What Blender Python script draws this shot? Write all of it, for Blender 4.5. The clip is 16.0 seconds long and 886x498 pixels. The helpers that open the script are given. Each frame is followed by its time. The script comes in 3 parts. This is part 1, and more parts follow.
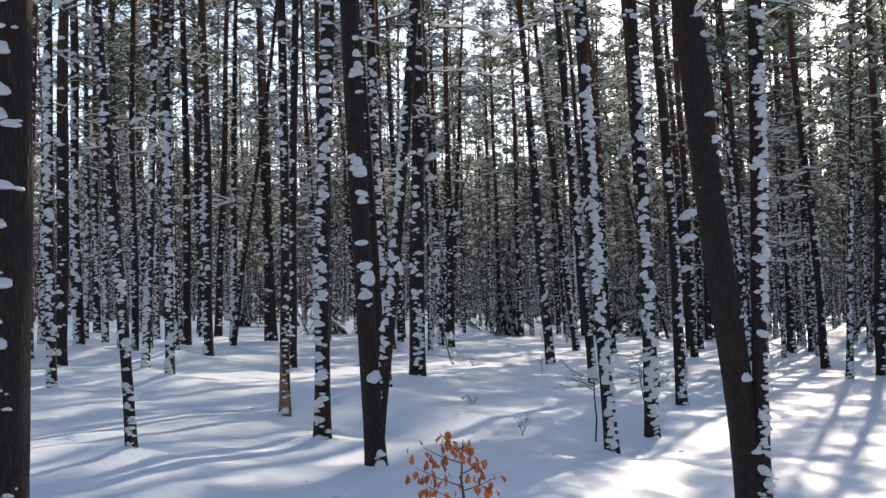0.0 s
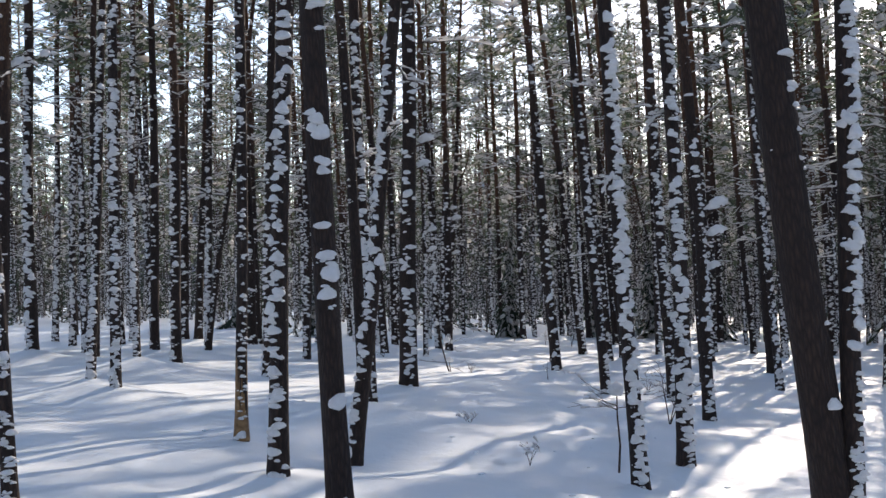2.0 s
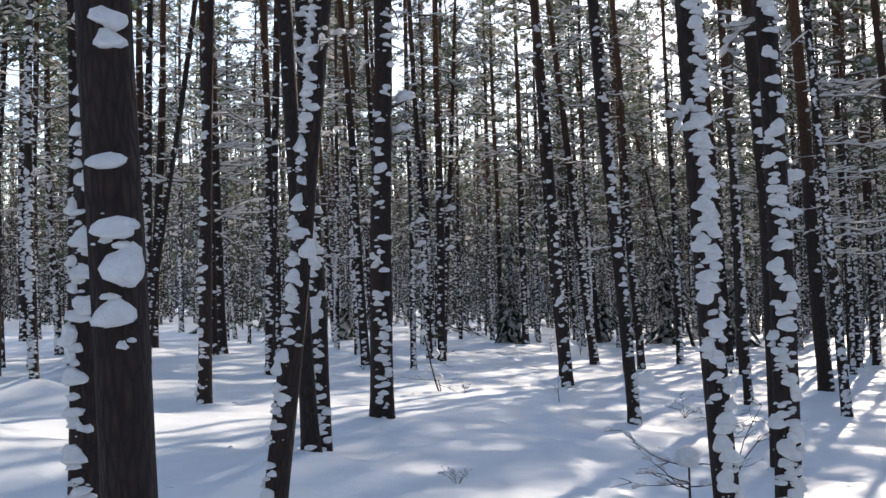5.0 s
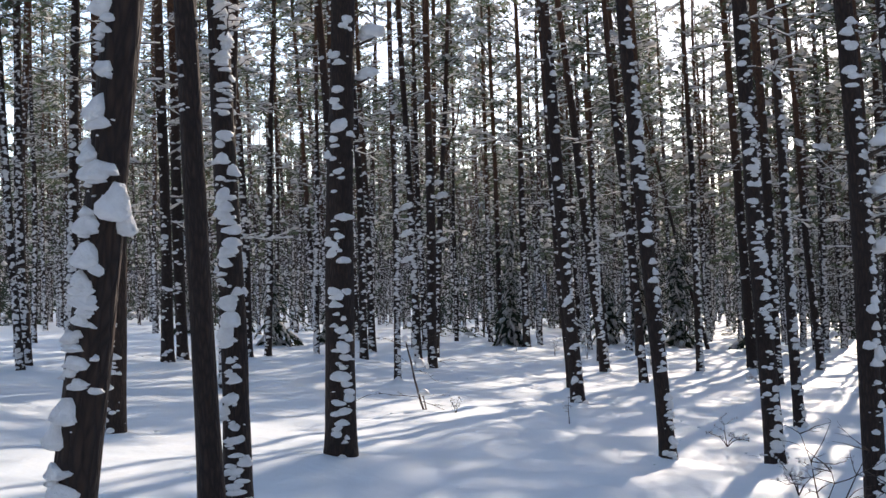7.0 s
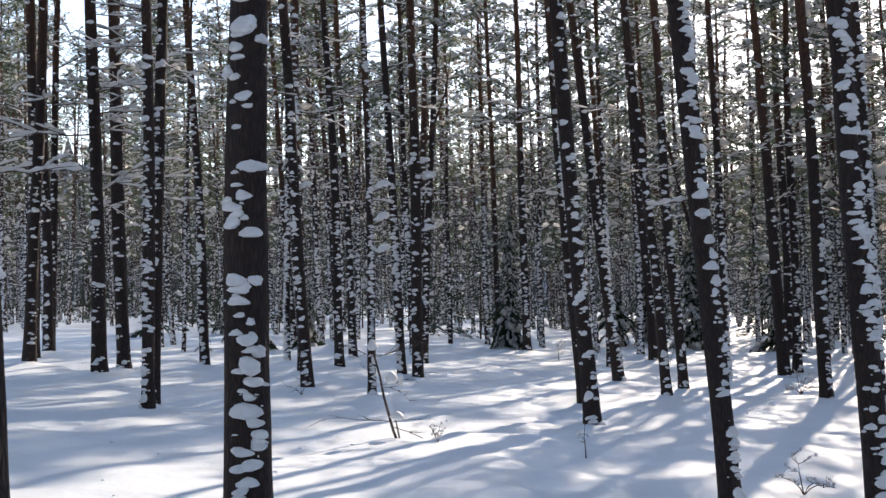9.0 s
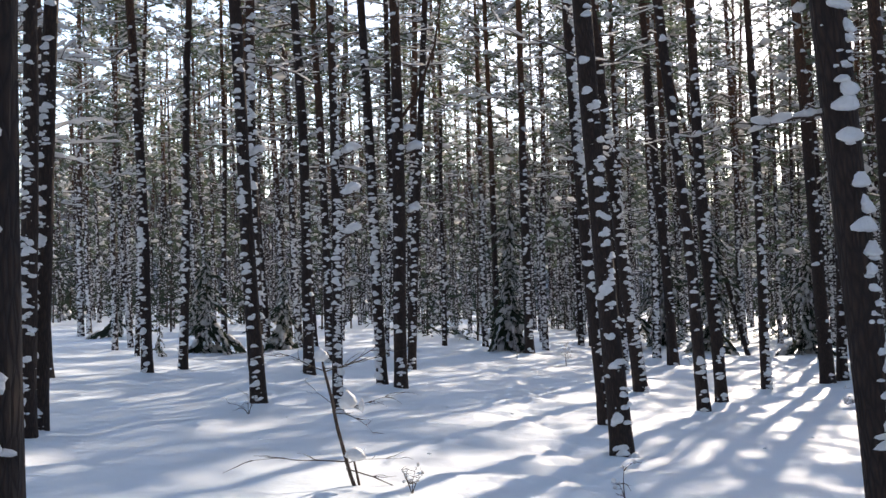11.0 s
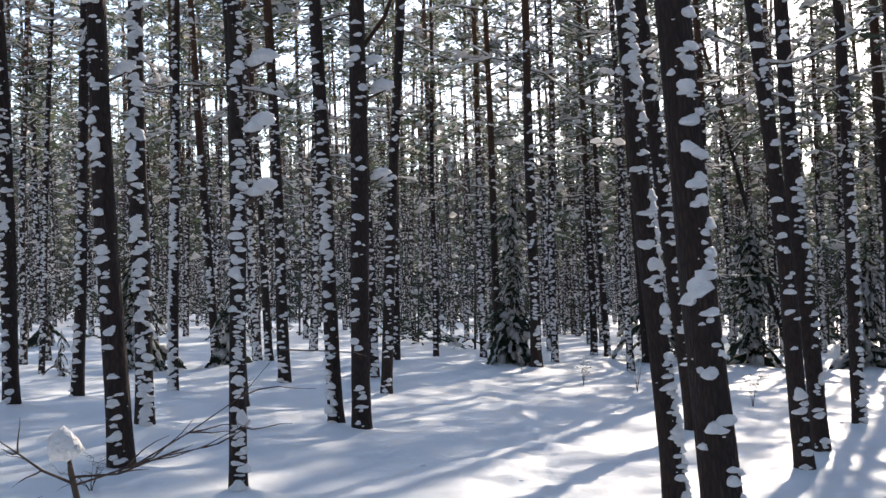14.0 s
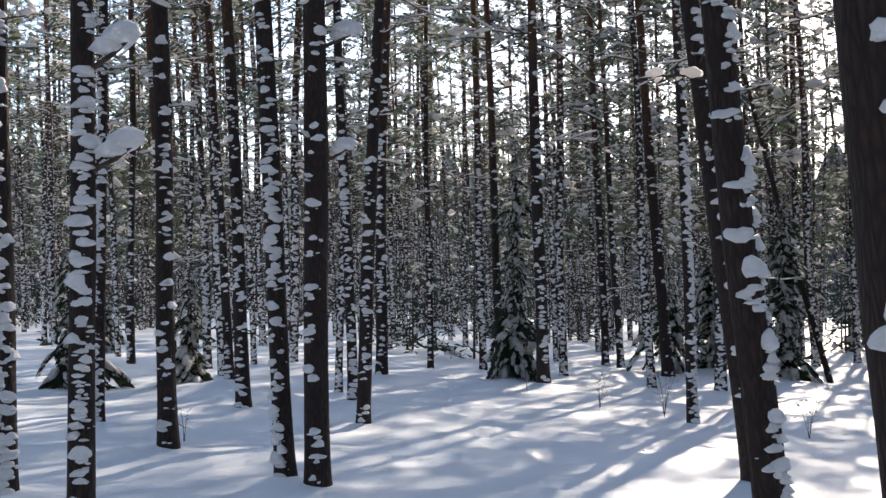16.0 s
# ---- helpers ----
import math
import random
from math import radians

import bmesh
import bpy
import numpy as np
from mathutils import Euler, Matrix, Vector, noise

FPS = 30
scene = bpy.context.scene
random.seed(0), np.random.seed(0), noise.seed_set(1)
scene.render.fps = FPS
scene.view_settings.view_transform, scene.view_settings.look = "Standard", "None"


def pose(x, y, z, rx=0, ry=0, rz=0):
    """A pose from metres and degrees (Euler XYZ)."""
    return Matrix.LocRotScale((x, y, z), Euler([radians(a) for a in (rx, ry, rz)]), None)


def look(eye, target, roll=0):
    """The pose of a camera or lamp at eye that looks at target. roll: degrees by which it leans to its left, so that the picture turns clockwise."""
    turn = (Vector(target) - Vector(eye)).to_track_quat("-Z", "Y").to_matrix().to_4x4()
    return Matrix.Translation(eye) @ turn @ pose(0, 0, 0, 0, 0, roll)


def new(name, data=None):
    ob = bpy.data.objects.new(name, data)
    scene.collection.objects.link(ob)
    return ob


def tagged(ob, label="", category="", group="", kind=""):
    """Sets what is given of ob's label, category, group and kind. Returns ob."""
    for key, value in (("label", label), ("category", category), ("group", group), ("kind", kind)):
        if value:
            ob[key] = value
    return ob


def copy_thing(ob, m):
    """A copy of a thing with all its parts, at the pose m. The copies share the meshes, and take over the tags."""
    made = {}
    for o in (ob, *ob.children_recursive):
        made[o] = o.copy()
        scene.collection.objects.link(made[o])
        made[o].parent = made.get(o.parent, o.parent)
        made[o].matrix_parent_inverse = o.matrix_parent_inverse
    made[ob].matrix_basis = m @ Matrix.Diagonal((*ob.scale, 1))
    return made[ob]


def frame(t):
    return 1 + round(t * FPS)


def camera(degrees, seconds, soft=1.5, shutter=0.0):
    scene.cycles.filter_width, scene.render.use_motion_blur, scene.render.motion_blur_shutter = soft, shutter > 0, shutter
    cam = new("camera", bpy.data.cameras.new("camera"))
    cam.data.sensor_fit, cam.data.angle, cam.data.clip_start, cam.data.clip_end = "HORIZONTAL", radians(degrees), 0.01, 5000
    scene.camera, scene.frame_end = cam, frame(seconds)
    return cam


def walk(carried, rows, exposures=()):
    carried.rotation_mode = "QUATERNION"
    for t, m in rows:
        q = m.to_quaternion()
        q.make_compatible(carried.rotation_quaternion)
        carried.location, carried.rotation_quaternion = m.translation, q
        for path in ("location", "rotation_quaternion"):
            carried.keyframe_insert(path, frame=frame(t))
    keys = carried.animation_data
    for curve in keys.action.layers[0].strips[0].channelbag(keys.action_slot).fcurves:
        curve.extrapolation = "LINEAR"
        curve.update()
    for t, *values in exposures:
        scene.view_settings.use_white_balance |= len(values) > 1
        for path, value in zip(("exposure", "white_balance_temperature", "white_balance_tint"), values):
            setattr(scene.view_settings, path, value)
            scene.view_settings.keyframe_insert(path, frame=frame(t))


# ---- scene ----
cam = camera(44.8, 16.0, soft=1.5)
METRES, EYE, TILT, LEAN, TURN = 26.0, 1.68, 2.5, 0.0, 0.0
ROWS = [
    (0.0, 0.0, 0.0, 0.0, -0.0, 0.0, -0.0),
    (0.5, 0.001, 0.0228, -0.0013, 0.0, 0.02, -0.02),
    (1.0, 0.002, 0.0457, -0.0023, 0.01, 0.02, -0.01),
    (1.5, 0.0029, 0.0691, -0.0033, 0.01, 0.02, -0.03),
    (2.0, 0.0039, 0.092, -0.0043, 0.02, 0.01, -0.03),
    (2.5, 0.0048, 0.1156, -0.005, 0.02, 0.0, -0.02),
    (3.0, 0.0059, 0.1399, -0.0051, 0.02, -0.01, -0.02),
    (3.5, 0.0072, 0.165, -0.0054, 0.02, -0.0, 0.0),
    (4.0, 0.0086, 0.1922, -0.0062, 0.02, -0.0, 0.01),
    (6.5, 0.0184, 0.3532, -0.0127, 0.03, -0.08, -0.04),
    (7.0, 0.0203, 0.3852, -0.0142, 0.01, -0.1, -0.04),
    (7.5, 0.0223, 0.4199, -0.0163, -0.02, -0.12, -0.05),
    (8.0, 0.0249, 0.4553, -0.0186, -0.03, -0.12, -0.04),
    (8.5, 0.0271, 0.4922, -0.0208, -0.06, -0.12, 0.04),
    (9.0, 0.0298, 0.5277, -0.0228, -0.04, -0.12, 0.05),
    (11.5, 0.0382, 0.7039, -0.0353, -0.14, -0.12, 0.03),
    (12.0, 0.0403, 0.7385, -0.0375, -0.13, -0.1, 0.05),
    (12.5, 0.0422, 0.7736, -0.0395, -0.14, -0.08, 0.04),
    (13.0, 0.0437, 0.8079, -0.0409, -0.14, -0.08, -0.04),
    (13.5, 0.0451, 0.8428, -0.0419, -0.15, -0.05, -0.03),
    (14.0, 0.0468, 0.8743, -0.0422, -0.13, -0.03, -0.03),
    (14.5, 0.0484, 0.9063, -0.0427, -0.12, -0.02, -0.02),
    (15.0, 0.05, 0.9369, -0.043, -0.1, -0.02, -0.01),
    (15.5, 0.0519, 0.9675, -0.0432, -0.07, -0.0, -0.04),
    (16.0, 0.0532, 0.9974, -0.0437, -0.06, 0.01, -0.07),
]
walk(cam, [(t, pose(0, 0, EYE, TILT, LEAN, TURN) @ pose(METRES * x, METRES * y, METRES * z, 90 + pitch, roll, yaw)) for t, x, y, z, yaw, pitch, roll in ROWS],
     exposures=[(0.0, 0.84, 7060, 19), (3.0, 0.97, 7060, 19), (7.0, 1.05, 7060, 19), (11.5, 1.18, 7060, 19), (16.0, 1.12, 7100, 19)])

# ---- light ----
SUN_AZ, SUN_EL = radians(23.0), radians(25.5)      # azimuth from +y towards +x
world = bpy.data.worlds.new("sky")
scene.world = world
world.use_nodes = True
wn = world.node_tree.nodes
sky = wn.new("ShaderNodeTexSky")
sky.sky_type, sky.sun_disc = "NISHITA", False
sky.sun_elevation, sky.sun_rotation = SUN_EL, SUN_AZ
sky.air_density, sky.dust_density, sky.ozone_density = 1.0, 0.4, 1.5
world.node_tree.links.new(sky.outputs[0], wn["Background"].inputs[0])
wn["Background"].inputs[1].default_value = 0.145
sun_data = bpy.data.lights.new("sun", "SUN")
sun_data.energy, sun_data.angle, sun_data.color = 3.0, radians(0.6), (1.0, 0.93, 0.80)
sun_lamp = new("sun", sun_data)
sun_way = Vector((math.sin(SUN_AZ) * math.cos(SUN_EL), math.cos(SUN_AZ) * math.cos(SUN_EL), math.sin(SUN_EL)))
sun_lamp.matrix_world = look(sun_way * 200, (0, 0, 0))


# ---- materials ----
def material(name, rough=0.8):
    m = bpy.data.materials.new(name)
    m.use_nodes = True
    nt = m.node_tree
    b = nt.nodes["Principled BSDF"]
    b.inputs["Roughness"].default_value = rough
    return m, nt, b


def node(nt, kind, links=(), **values):
    n = nt.nodes.new(kind)
    for k, v in values.items():
        n.inputs[k.replace("_", " ")].default_value = v
    for a, k in links:
        nt.links.new(a, n.inputs[k])
    return n


def ramp(nt, fac, stops):
    n = nt.nodes.new("ShaderNodeValToRGB")
    nt.links.new(fac, n.inputs[0])
    e = n.color_ramp.elements
    e[0].position, e[0].color = stops[0][0], (*stops[0][1], 1)
    e[1].position, e[1].color = stops[-1][0], (*stops[-1][1], 1)
    for p, c in stops[1:-1]:
        x = e.new(p)
        x.color = (*c, 1)
    return n.outputs[0]


def mapped(nt, scale):
    tc = nt.nodes.new("ShaderNodeTexCoord")
    mp = nt.nodes.new("ShaderNodeMapping")
    mp.inputs["Scale"].default_value = scale
    nt.links.new(tc.outputs["Object"], mp.inputs[0])
    return mp.outputs[0], tc


def bump(nt, bsdf, height, strength, distance):
    n = nt.nodes.new("ShaderNodeBump")
    n.inputs["Strength"].default_value, n.inputs["Distance"].default_value = strength, distance
    nt.links.new(height, n.inputs["Height"])
    nt.links.new(n.outputs[0], bsdf.inputs["Normal"])


def bark_material(name, flecks):
    m, nt, b = material(name, 0.92)
    co, tc = mapped(nt, (38, 38, 8))
    vor = node(nt, "ShaderNodeTexVoronoi", [(co, "Vector")], Scale=1.0)
    vor.feature = "DISTANCE_TO_EDGE"
    co2, _ = mapped(nt, (60, 60, 14))
    fine = node(nt, "ShaderNodeTexNoise", [(co2, "Vector")], Scale=1.0, Detail=5.0)
    plates = ramp(nt, vor.outputs["Distance"], [(0.0, (0.020, 0.012, 0.010)), (0.2, (0.038, 0.022, 0.016)), (0.7, (0.068, 0.039, 0.026))])
    orange = ramp(nt, fine.outputs["Fac"], [(0.3, (0.06, 0.026, 0.013)), (0.7, (0.19, 0.085, 0.038))])
    sep = node(nt, "ShaderNodeSeparateXYZ", [(tc.outputs["Object"], 0)])
    info = nt.nodes.new("ShaderNodeObjectInfo")
    shift = node(nt, "ShaderNodeMath", [(info.outputs["Random"], 0)])
    shift.operation = "MULTIPLY_ADD"
    shift.inputs[1].default_value, shift.inputs[2].default_value = 3.5, 3.5
    up = node(nt, "ShaderNodeMath", [(sep.outputs["Z"], 0), (shift.outputs[0], 1)])
    up.operation = "SUBTRACT"
    up2 = node(nt, "ShaderNodeMath", [(up.outputs[0], 0)])
    up2.operation, up2.use_clamp = "MULTIPLY", True
    up2.inputs[1].default_value = 0.22
    mix = nt.nodes.new("ShaderNodeMix")
    mix.data_type = "RGBA"
    nt.links.new(up2.outputs[0], mix.inputs["Factor"])
    nt.links.new(plates, mix.inputs["A"])
    nt.links.new(orange, mix.inputs["B"])
    tone = nt.nodes.new("ShaderNodeMix")
    tone.data_type, tone.blend_type = "RGBA", "MULTIPLY"
    tone.inputs["Factor"].default_value = 0.7
    grey = ramp(nt, fine.outputs["Fac"], [(0.3, (0.45, 0.45, 0.45)), (0.75, (1.3, 1.25, 1.2))])
    nt.links.new(mix.outputs["Result"], tone.inputs["A"])
    nt.links.new(grey, tone.inputs["B"])
    col = tone.outputs["Result"]
    if flecks:
        # wind-packed snow on the weather side of trunks too far off to be modelled lump by lump
        co3, _ = mapped(nt, (9, 9, 14))
        spots = node(nt, "ShaderNodeTexNoise", [(co3, "Vector")], Scale=1.0, Detail=2.0)
        geo = nt.nodes.new("ShaderNodeNewGeometry")
        side = node(nt, "ShaderNodeVectorMath", [(geo.outputs["Normal"], 0)])
        side.operation = "DOT_PRODUCT"
        side.inputs[1].default_value = (0.0, -0.14, 0.0)
        add = node(nt, "ShaderNodeMath", [(spots.outputs["Fac"], 0), (side.outputs["Value"], 1)])
        hi = node(nt, "ShaderNodeMath", [(sep.outputs["Z"], 0)])
        hi.operation = "MULTIPLY_ADD"
        hi.inputs[1].default_value, hi.inputs[2].default_value = -0.011, 0.03
        add2 = node(nt, "ShaderNodeMath", [(add.outputs[0], 0), (hi.outputs[0], 1)])
        cover = ramp(nt, add2.outputs[0], [(0.635, (0, 0, 0)), (0.665, (1, 1, 1))])
        sn = nt.nodes.new("ShaderNodeMix")
        sn.data_type = "RGBA"
        nt.links.new(cover, sn.inputs["Factor"])
        nt.links.new(col, sn.inputs["A"])
        sn.inputs["B"].default_value = (0.80, 0.78, 0.76, 1)
        col = sn.outputs["Result"]
    nt.links.new(col, b.inputs["Base Color"])
    bump(nt, b, vor.outputs["Distance"], 0.9, 0.02)
    return m


def snow_material(name, big, small, lift, dim=(0.77, 0.755, 0.735), clean=(0.88, 0.865, 0.845)):
    m, nt, b = material(name, 0.55)
    co, _ = mapped(nt, (1, 1, 1))
    n1 = node(nt, "ShaderNodeTexNoise", [(co, "Vector")], Scale=big, Detail=4.0)
    n2 = node(nt, "ShaderNodeTexNoise", [(co, "Vector")], Scale=small, Detail=6.0)
    nt.links.new(ramp(nt, n1.outputs["Fac"], [(0.3, dim), (0.7, clean)]), b.inputs["Base Color"])
    both = node(nt, "ShaderNodeMath", [(n1.outputs["Fac"], 0), (n2.outputs["Fac"], 1)])
    bump(nt, b, both.outputs[0], 0.5, lift)
    b.inputs["Specular IOR Level"].default_value = 0.25
    return m


def plain_material(name, dark, light, scale, rough=0.85):
    m, nt, b = material(name, rough)
    co, _ = mapped(nt, (1, 1, 1))
    n1 = node(nt, "ShaderNodeTexNoise", [(co, "Vector")], Scale=scale, Detail=4.0)
    nt.links.new(ramp(nt, n1.outputs["Fac"], [(0.3, dark), (0.7, light)]), b.inputs["Base Color"])
    return m, nt, b


def let_light_through(m, share, tint):
    """Thin needles, leaves and loose snow glow a little when lit from behind."""
    nt = m.node_tree
    out, bsdf = nt.nodes["Material Output"], nt.nodes["Principled BSDF"]
    tr = nt.nodes.new("ShaderNodeBsdfTranslucent")
    tr.inputs["Color"].default_value = (*tint, 1)
    mx = nt.nodes.new("ShaderNodeMixShader")
    mx.inputs[0].default_value = share
    nt.links.new(bsdf.outputs[0], mx.inputs[1])
    nt.links.new(tr.outputs[0], mx.inputs[2])
    nt.links.new(mx.outputs[0], out.inputs["Surface"])


BARK = bark_material("pine_bark", False)
BARK_FAR = bark_material("pine_bark_flecked", True)
SNOW = snow_material("packed_snow", 20.0, 80.0, 0.022)
GROUND_SNOW = snow_material("ground_snow", 0.9, 6.0, 0.03, (0.77, 0.845, 0.88), (0.855, 0.90, 0.92))
TWIG, _, _ = plain_material("dead_twig", (0.03, 0.02, 0.015), (0.09, 0.06, 0.043), 30)
NEEDLE, _, _ = plain_material("pine_needles", (0.030, 0.042, 0.026), (0.085, 0.10, 0.058), 3)
SPRUCE, _, _ = plain_material("spruce_needles", (0.018, 0.03, 0.02), (0.05, 0.07, 0.04), 5)
DRY_LEAF, _, _ = plain_material("dry_oak_leaf", (0.14, 0.04, 0.014), (0.38, 0.125, 0.04), 14)
BARE_WOOD, _, _ = plain_material("bare_wood", (0.14, 0.07, 0.03), (0.38, 0.22, 0.10), 18)
BOUGH_SNOW = snow_material("loose_snow", 5.0, 40.0, 0.01)
let_light_through(BOUGH_SNOW, 0.5, (0.90, 0.87, 0.83))
let_light_through(NEEDLE, 0.35, (0.20, 0.25, 0.16))
let_light_through(SPRUCE, 0.2, (0.05, 0.07, 0.03))
let_light_through(DRY_LEAF, 0.25, (0.45, 0.14, 0.04))


def distance_material():
    """The farthest wood, one grey-brown mass of stems, twigs and snow."""
    m, nt, b = material("distant_wood", 1.0)
    c1, _ = mapped(nt, (1.6, 1.6, 0.12))
    c2, _ = mapped(nt, (1.1, 1.1, 1.7))
    stems = node(nt, "ShaderNodeTexNoise", [(c1, "Vector")], Scale=1.0, Detail=5.0)
    twigs = node(nt, "ShaderNodeTexNoise", [(c2, "Vector")], Scale=1.0, Detail=6.0, Roughness=0.7)
    dark = ramp(nt, stems.outputs["Fac"], [(0.38, (0.035, 0.026, 0.022)), (0.6, (0.17, 0.145, 0.125))])
    white = ramp(nt, twigs.outputs["Fac"], [(0.5, (0, 0, 0)), (0.66, (0.8, 0.8, 0.8))])
    mix = nt.nodes.new("ShaderNodeMix")
    mix.data_type = "RGBA"
    nt.links.new(white, mix.inputs["Factor"])
    nt.links.new(dark, mix.inputs["A"])
    mix.inputs["B"].default_value = (0.7, 0.72, 0.75, 1)
    nt.links.new(mix.outputs["Result"], b.inputs["Base Color"])
    return m


DISTANCE = distance_material()
MOSS, _, _ = plain_material("mossy_bark", (0.03, 0.028, 0.015), (0.10, 0.09, 0.04), 25)


# ---- mesh helpers ----
class Build:
    """Collects vertices and faces with a material slot each."""

    def __init__(self):
        self.v, self.f, self.m = [], [], []

    def add(self, verts, faces, slot=0):
        k = len(self.v)
        self.v.extend(verts)
        self.f.extend([tuple(i + k for i in f) for f in faces])
        self.m.extend([slot] * len(faces))

    def mesh(self, name, materials, smooth=True):
        me = bpy.data.meshes.new(name)
        me.from_pydata([tuple(p) for p in self.v], [], self.f)
        for mat in materials:
            me.materials.append(mat)
        me.polygons.foreach_set("material_index", self.m)
        me.polygons.foreach_set("use_smooth", [smooth] * len(self.f))
        me.update()
        return me


def tube(b, pts, radii, sides=5, slot=0, spin=0.0):
    """A tapered tube through the points, closed at its end."""
    verts, faces = [], []
    n = len(pts)
    for i, p in enumerate(pts):
        p = Vector(p)
        way = (Vector(pts[min(i + 1, n - 1)]) - Vector(pts[max(i - 1, 0)])).normalized()
        a = way.orthogonal().normalized() if abs(way.z) < 0.95 else Vector((1, 0, 0))
        c = way.cross(a).normalized()
        a = c.cross(way)
        for k in range(sides):
            q = spin + 2 * math.pi * k / sides
            verts.append(p + radii[i] * (a * math.cos(q) + c * math.sin(q)))
    for i in range(n - 1):
        for k in range(sides):
            j = (k + 1) % sides
            faces.append((i * sides + k, i * sides + j, (i + 1) * sides + j, (i + 1) * sides + k))
    faces.append(tuple((n - 1) * sides + k for k in range(sides)))
    b.add(verts, faces, slot)


def lump(b, c, sx, sy, sz, rng, slot=0, turn=0.0):
    """A rough lump of snow, flat below."""
    verts, faces = [], []
    ca, sa = math.cos(turn), math.sin(turn)
    rings = ((-0.55, 0.6), (-0.15, 1.0), (0.45, 0.8))
    for h, r in rings:
        for k in range(7):
            q = 2 * math.pi * k / 7
            j = rng.uniform(0.75, 1.2) * r
            x, y = sx * j * math.cos(q), sy * j * math.sin(q)
            verts.append((c[0] + x * ca - y * sa, c[1] + x * sa + y * ca, c[2] + sz * (h + rng.uniform(-0.1, 0.1))))
    verts += [(c[0], c[1], c[2] - sz * 0.55), (c[0], c[1], c[2] + sz)]
    for i in range(2):
        for k in range(7):
            j = (k + 1) % 7
            faces.append((i * 7 + k, i * 7 + j, i * 7 + 7 + j, i * 7 + 7 + k))
    for k in range(7):
        j = (k + 1) % 7
        faces.append((j, k, 21))
        faces.append((14 + k, 14 + j, 22))
    b.add(verts, faces, slot)


def part(name, me, parent, label=""):
    ob = new(name, me)
    ob.parent = parent
    return tagged(ob, label)


# ---- ground ----
MOUNDS = []


def land(x, y):
    """The lie of the land under the snow: it falls gently to the east."""
    k = min(max(y - 20, 0), 25)
    return 0.05 - 0.006 * k - (0.065 - 0.0012 * k) * 7 * math.tanh(x / 7)


def wave(x, y, s, k=0.0):
    return noise.noise(Vector((x * s, y * s, k)))


def ground_height(x, y):
    far = max(abs(x) - 30, y - 70, 0)
    z = land(x, y) + 0.05 * wave(x, y, 0.5) + 0.032 * wave(x, y, 1.5, 4.0)
    # an old ski and foot track, half drifted over
    u = x - (2.1 + 0.25 * math.sin(y * 0.23) + 0.1 * math.sin(y * 0.7))
    if abs(u) < 1.0 and y > 6:
        z += (1 - abs(u)) * (0.085 * wave(x, y, 2.8, 9.0) - 0.05 * max(0, wave(x, y * 0.6, 2.2, 2.0)))
    return z + far * 0.004 * wave(x, y, 0.02, 7.0)


def ground(trees):
    xs = list(np.arange(-14, 0.5, 0.22)) + list(np.arange(0.6, 3.9, 0.11)) + list(np.arange(4.0, 15.01, 0.22))
    ys = list(np.arange(3, 52, 0.13))
    step, e = 0.3, 15.0
    while e < 900:
        e += step
        step *= 1.3
        xs.append(e)
        xs.insert(0, -e)
    step, a, c = 0.25, 3.0, 52.0
    while c < 900:
        a, c = a - step, c + step
        step *= 1.3
        ys.append(c)
        ys.insert(0, a)
    z = np.array([[ground_height(x, y) for x in xs] for y in ys])
    gx, gy = np.meshgrid(np.array(xs), np.array(ys))
    for tx, ty, mound, d in trees:
        r2 = (gx - tx) ** 2 + (gy - ty) ** 2
        z += mound * np.exp(-r2 / 1.1)
        # a low drift against the trunk with a slight lee hollow
        z += 0.07 * np.exp(-r2 / (0.06 + d * d * 2)) - 0.02 * np.exp(-((gx - tx - 0.15) ** 2 + (gy - ty - 0.4) ** 2) / 0.12)
    # footprints of an old track, half drifted over
    rng, y = random.Random(41), 16.0
    while y < 50:
        x = 2.1 + 0.25 * math.sin(y * 0.23) + 0.1 * math.sin(y * 0.7) + rng.choice((-0.15, 0.15)) + rng.gauss(0, 0.08)
        j0, j1 = np.searchsorted(ys, y - 0.8), np.searchsorted(ys, y + 0.8)
        r2 = ((gx[j0:j1] - x) / 0.8) ** 2 + (gy[j0:j1] - y) ** 2
        deep = rng.uniform(0.03, 0.085)
        z[j0:j1] += 0.35 * deep * np.exp(-r2 / 0.06) - deep * np.exp(-r2 / 0.018)
        y += rng.uniform(0.22, 0.5)
    nx = len(xs)
    b = Build()
    b.v = [(float(p), float(q), float(h)) for p, q, h in zip(gx.ravel(), gy.ravel(), z.ravel())]
    b.f = [(j * nx + i, j * nx + i + 1, (j + 1) * nx + i + 1, (j + 1) * nx + i) for j in range(len(ys) - 1) for i in range(nx - 1)]
    b.m = [0] * len(b.f)
    return tagged(new("ground", b.mesh("ground", [GROUND_SNOW])), "deep white snow cover on the forest floor, softly drifted and trodden", "ground", kind="structure")


# ---- pines ----
def trunk_radius(z, d, h):
    return 0.5 * d * (0.25 + 0.75 * max(0.0, 1 - z / h) ** 0.8) * (1 + 0.28 * math.exp(-z / 0.22))


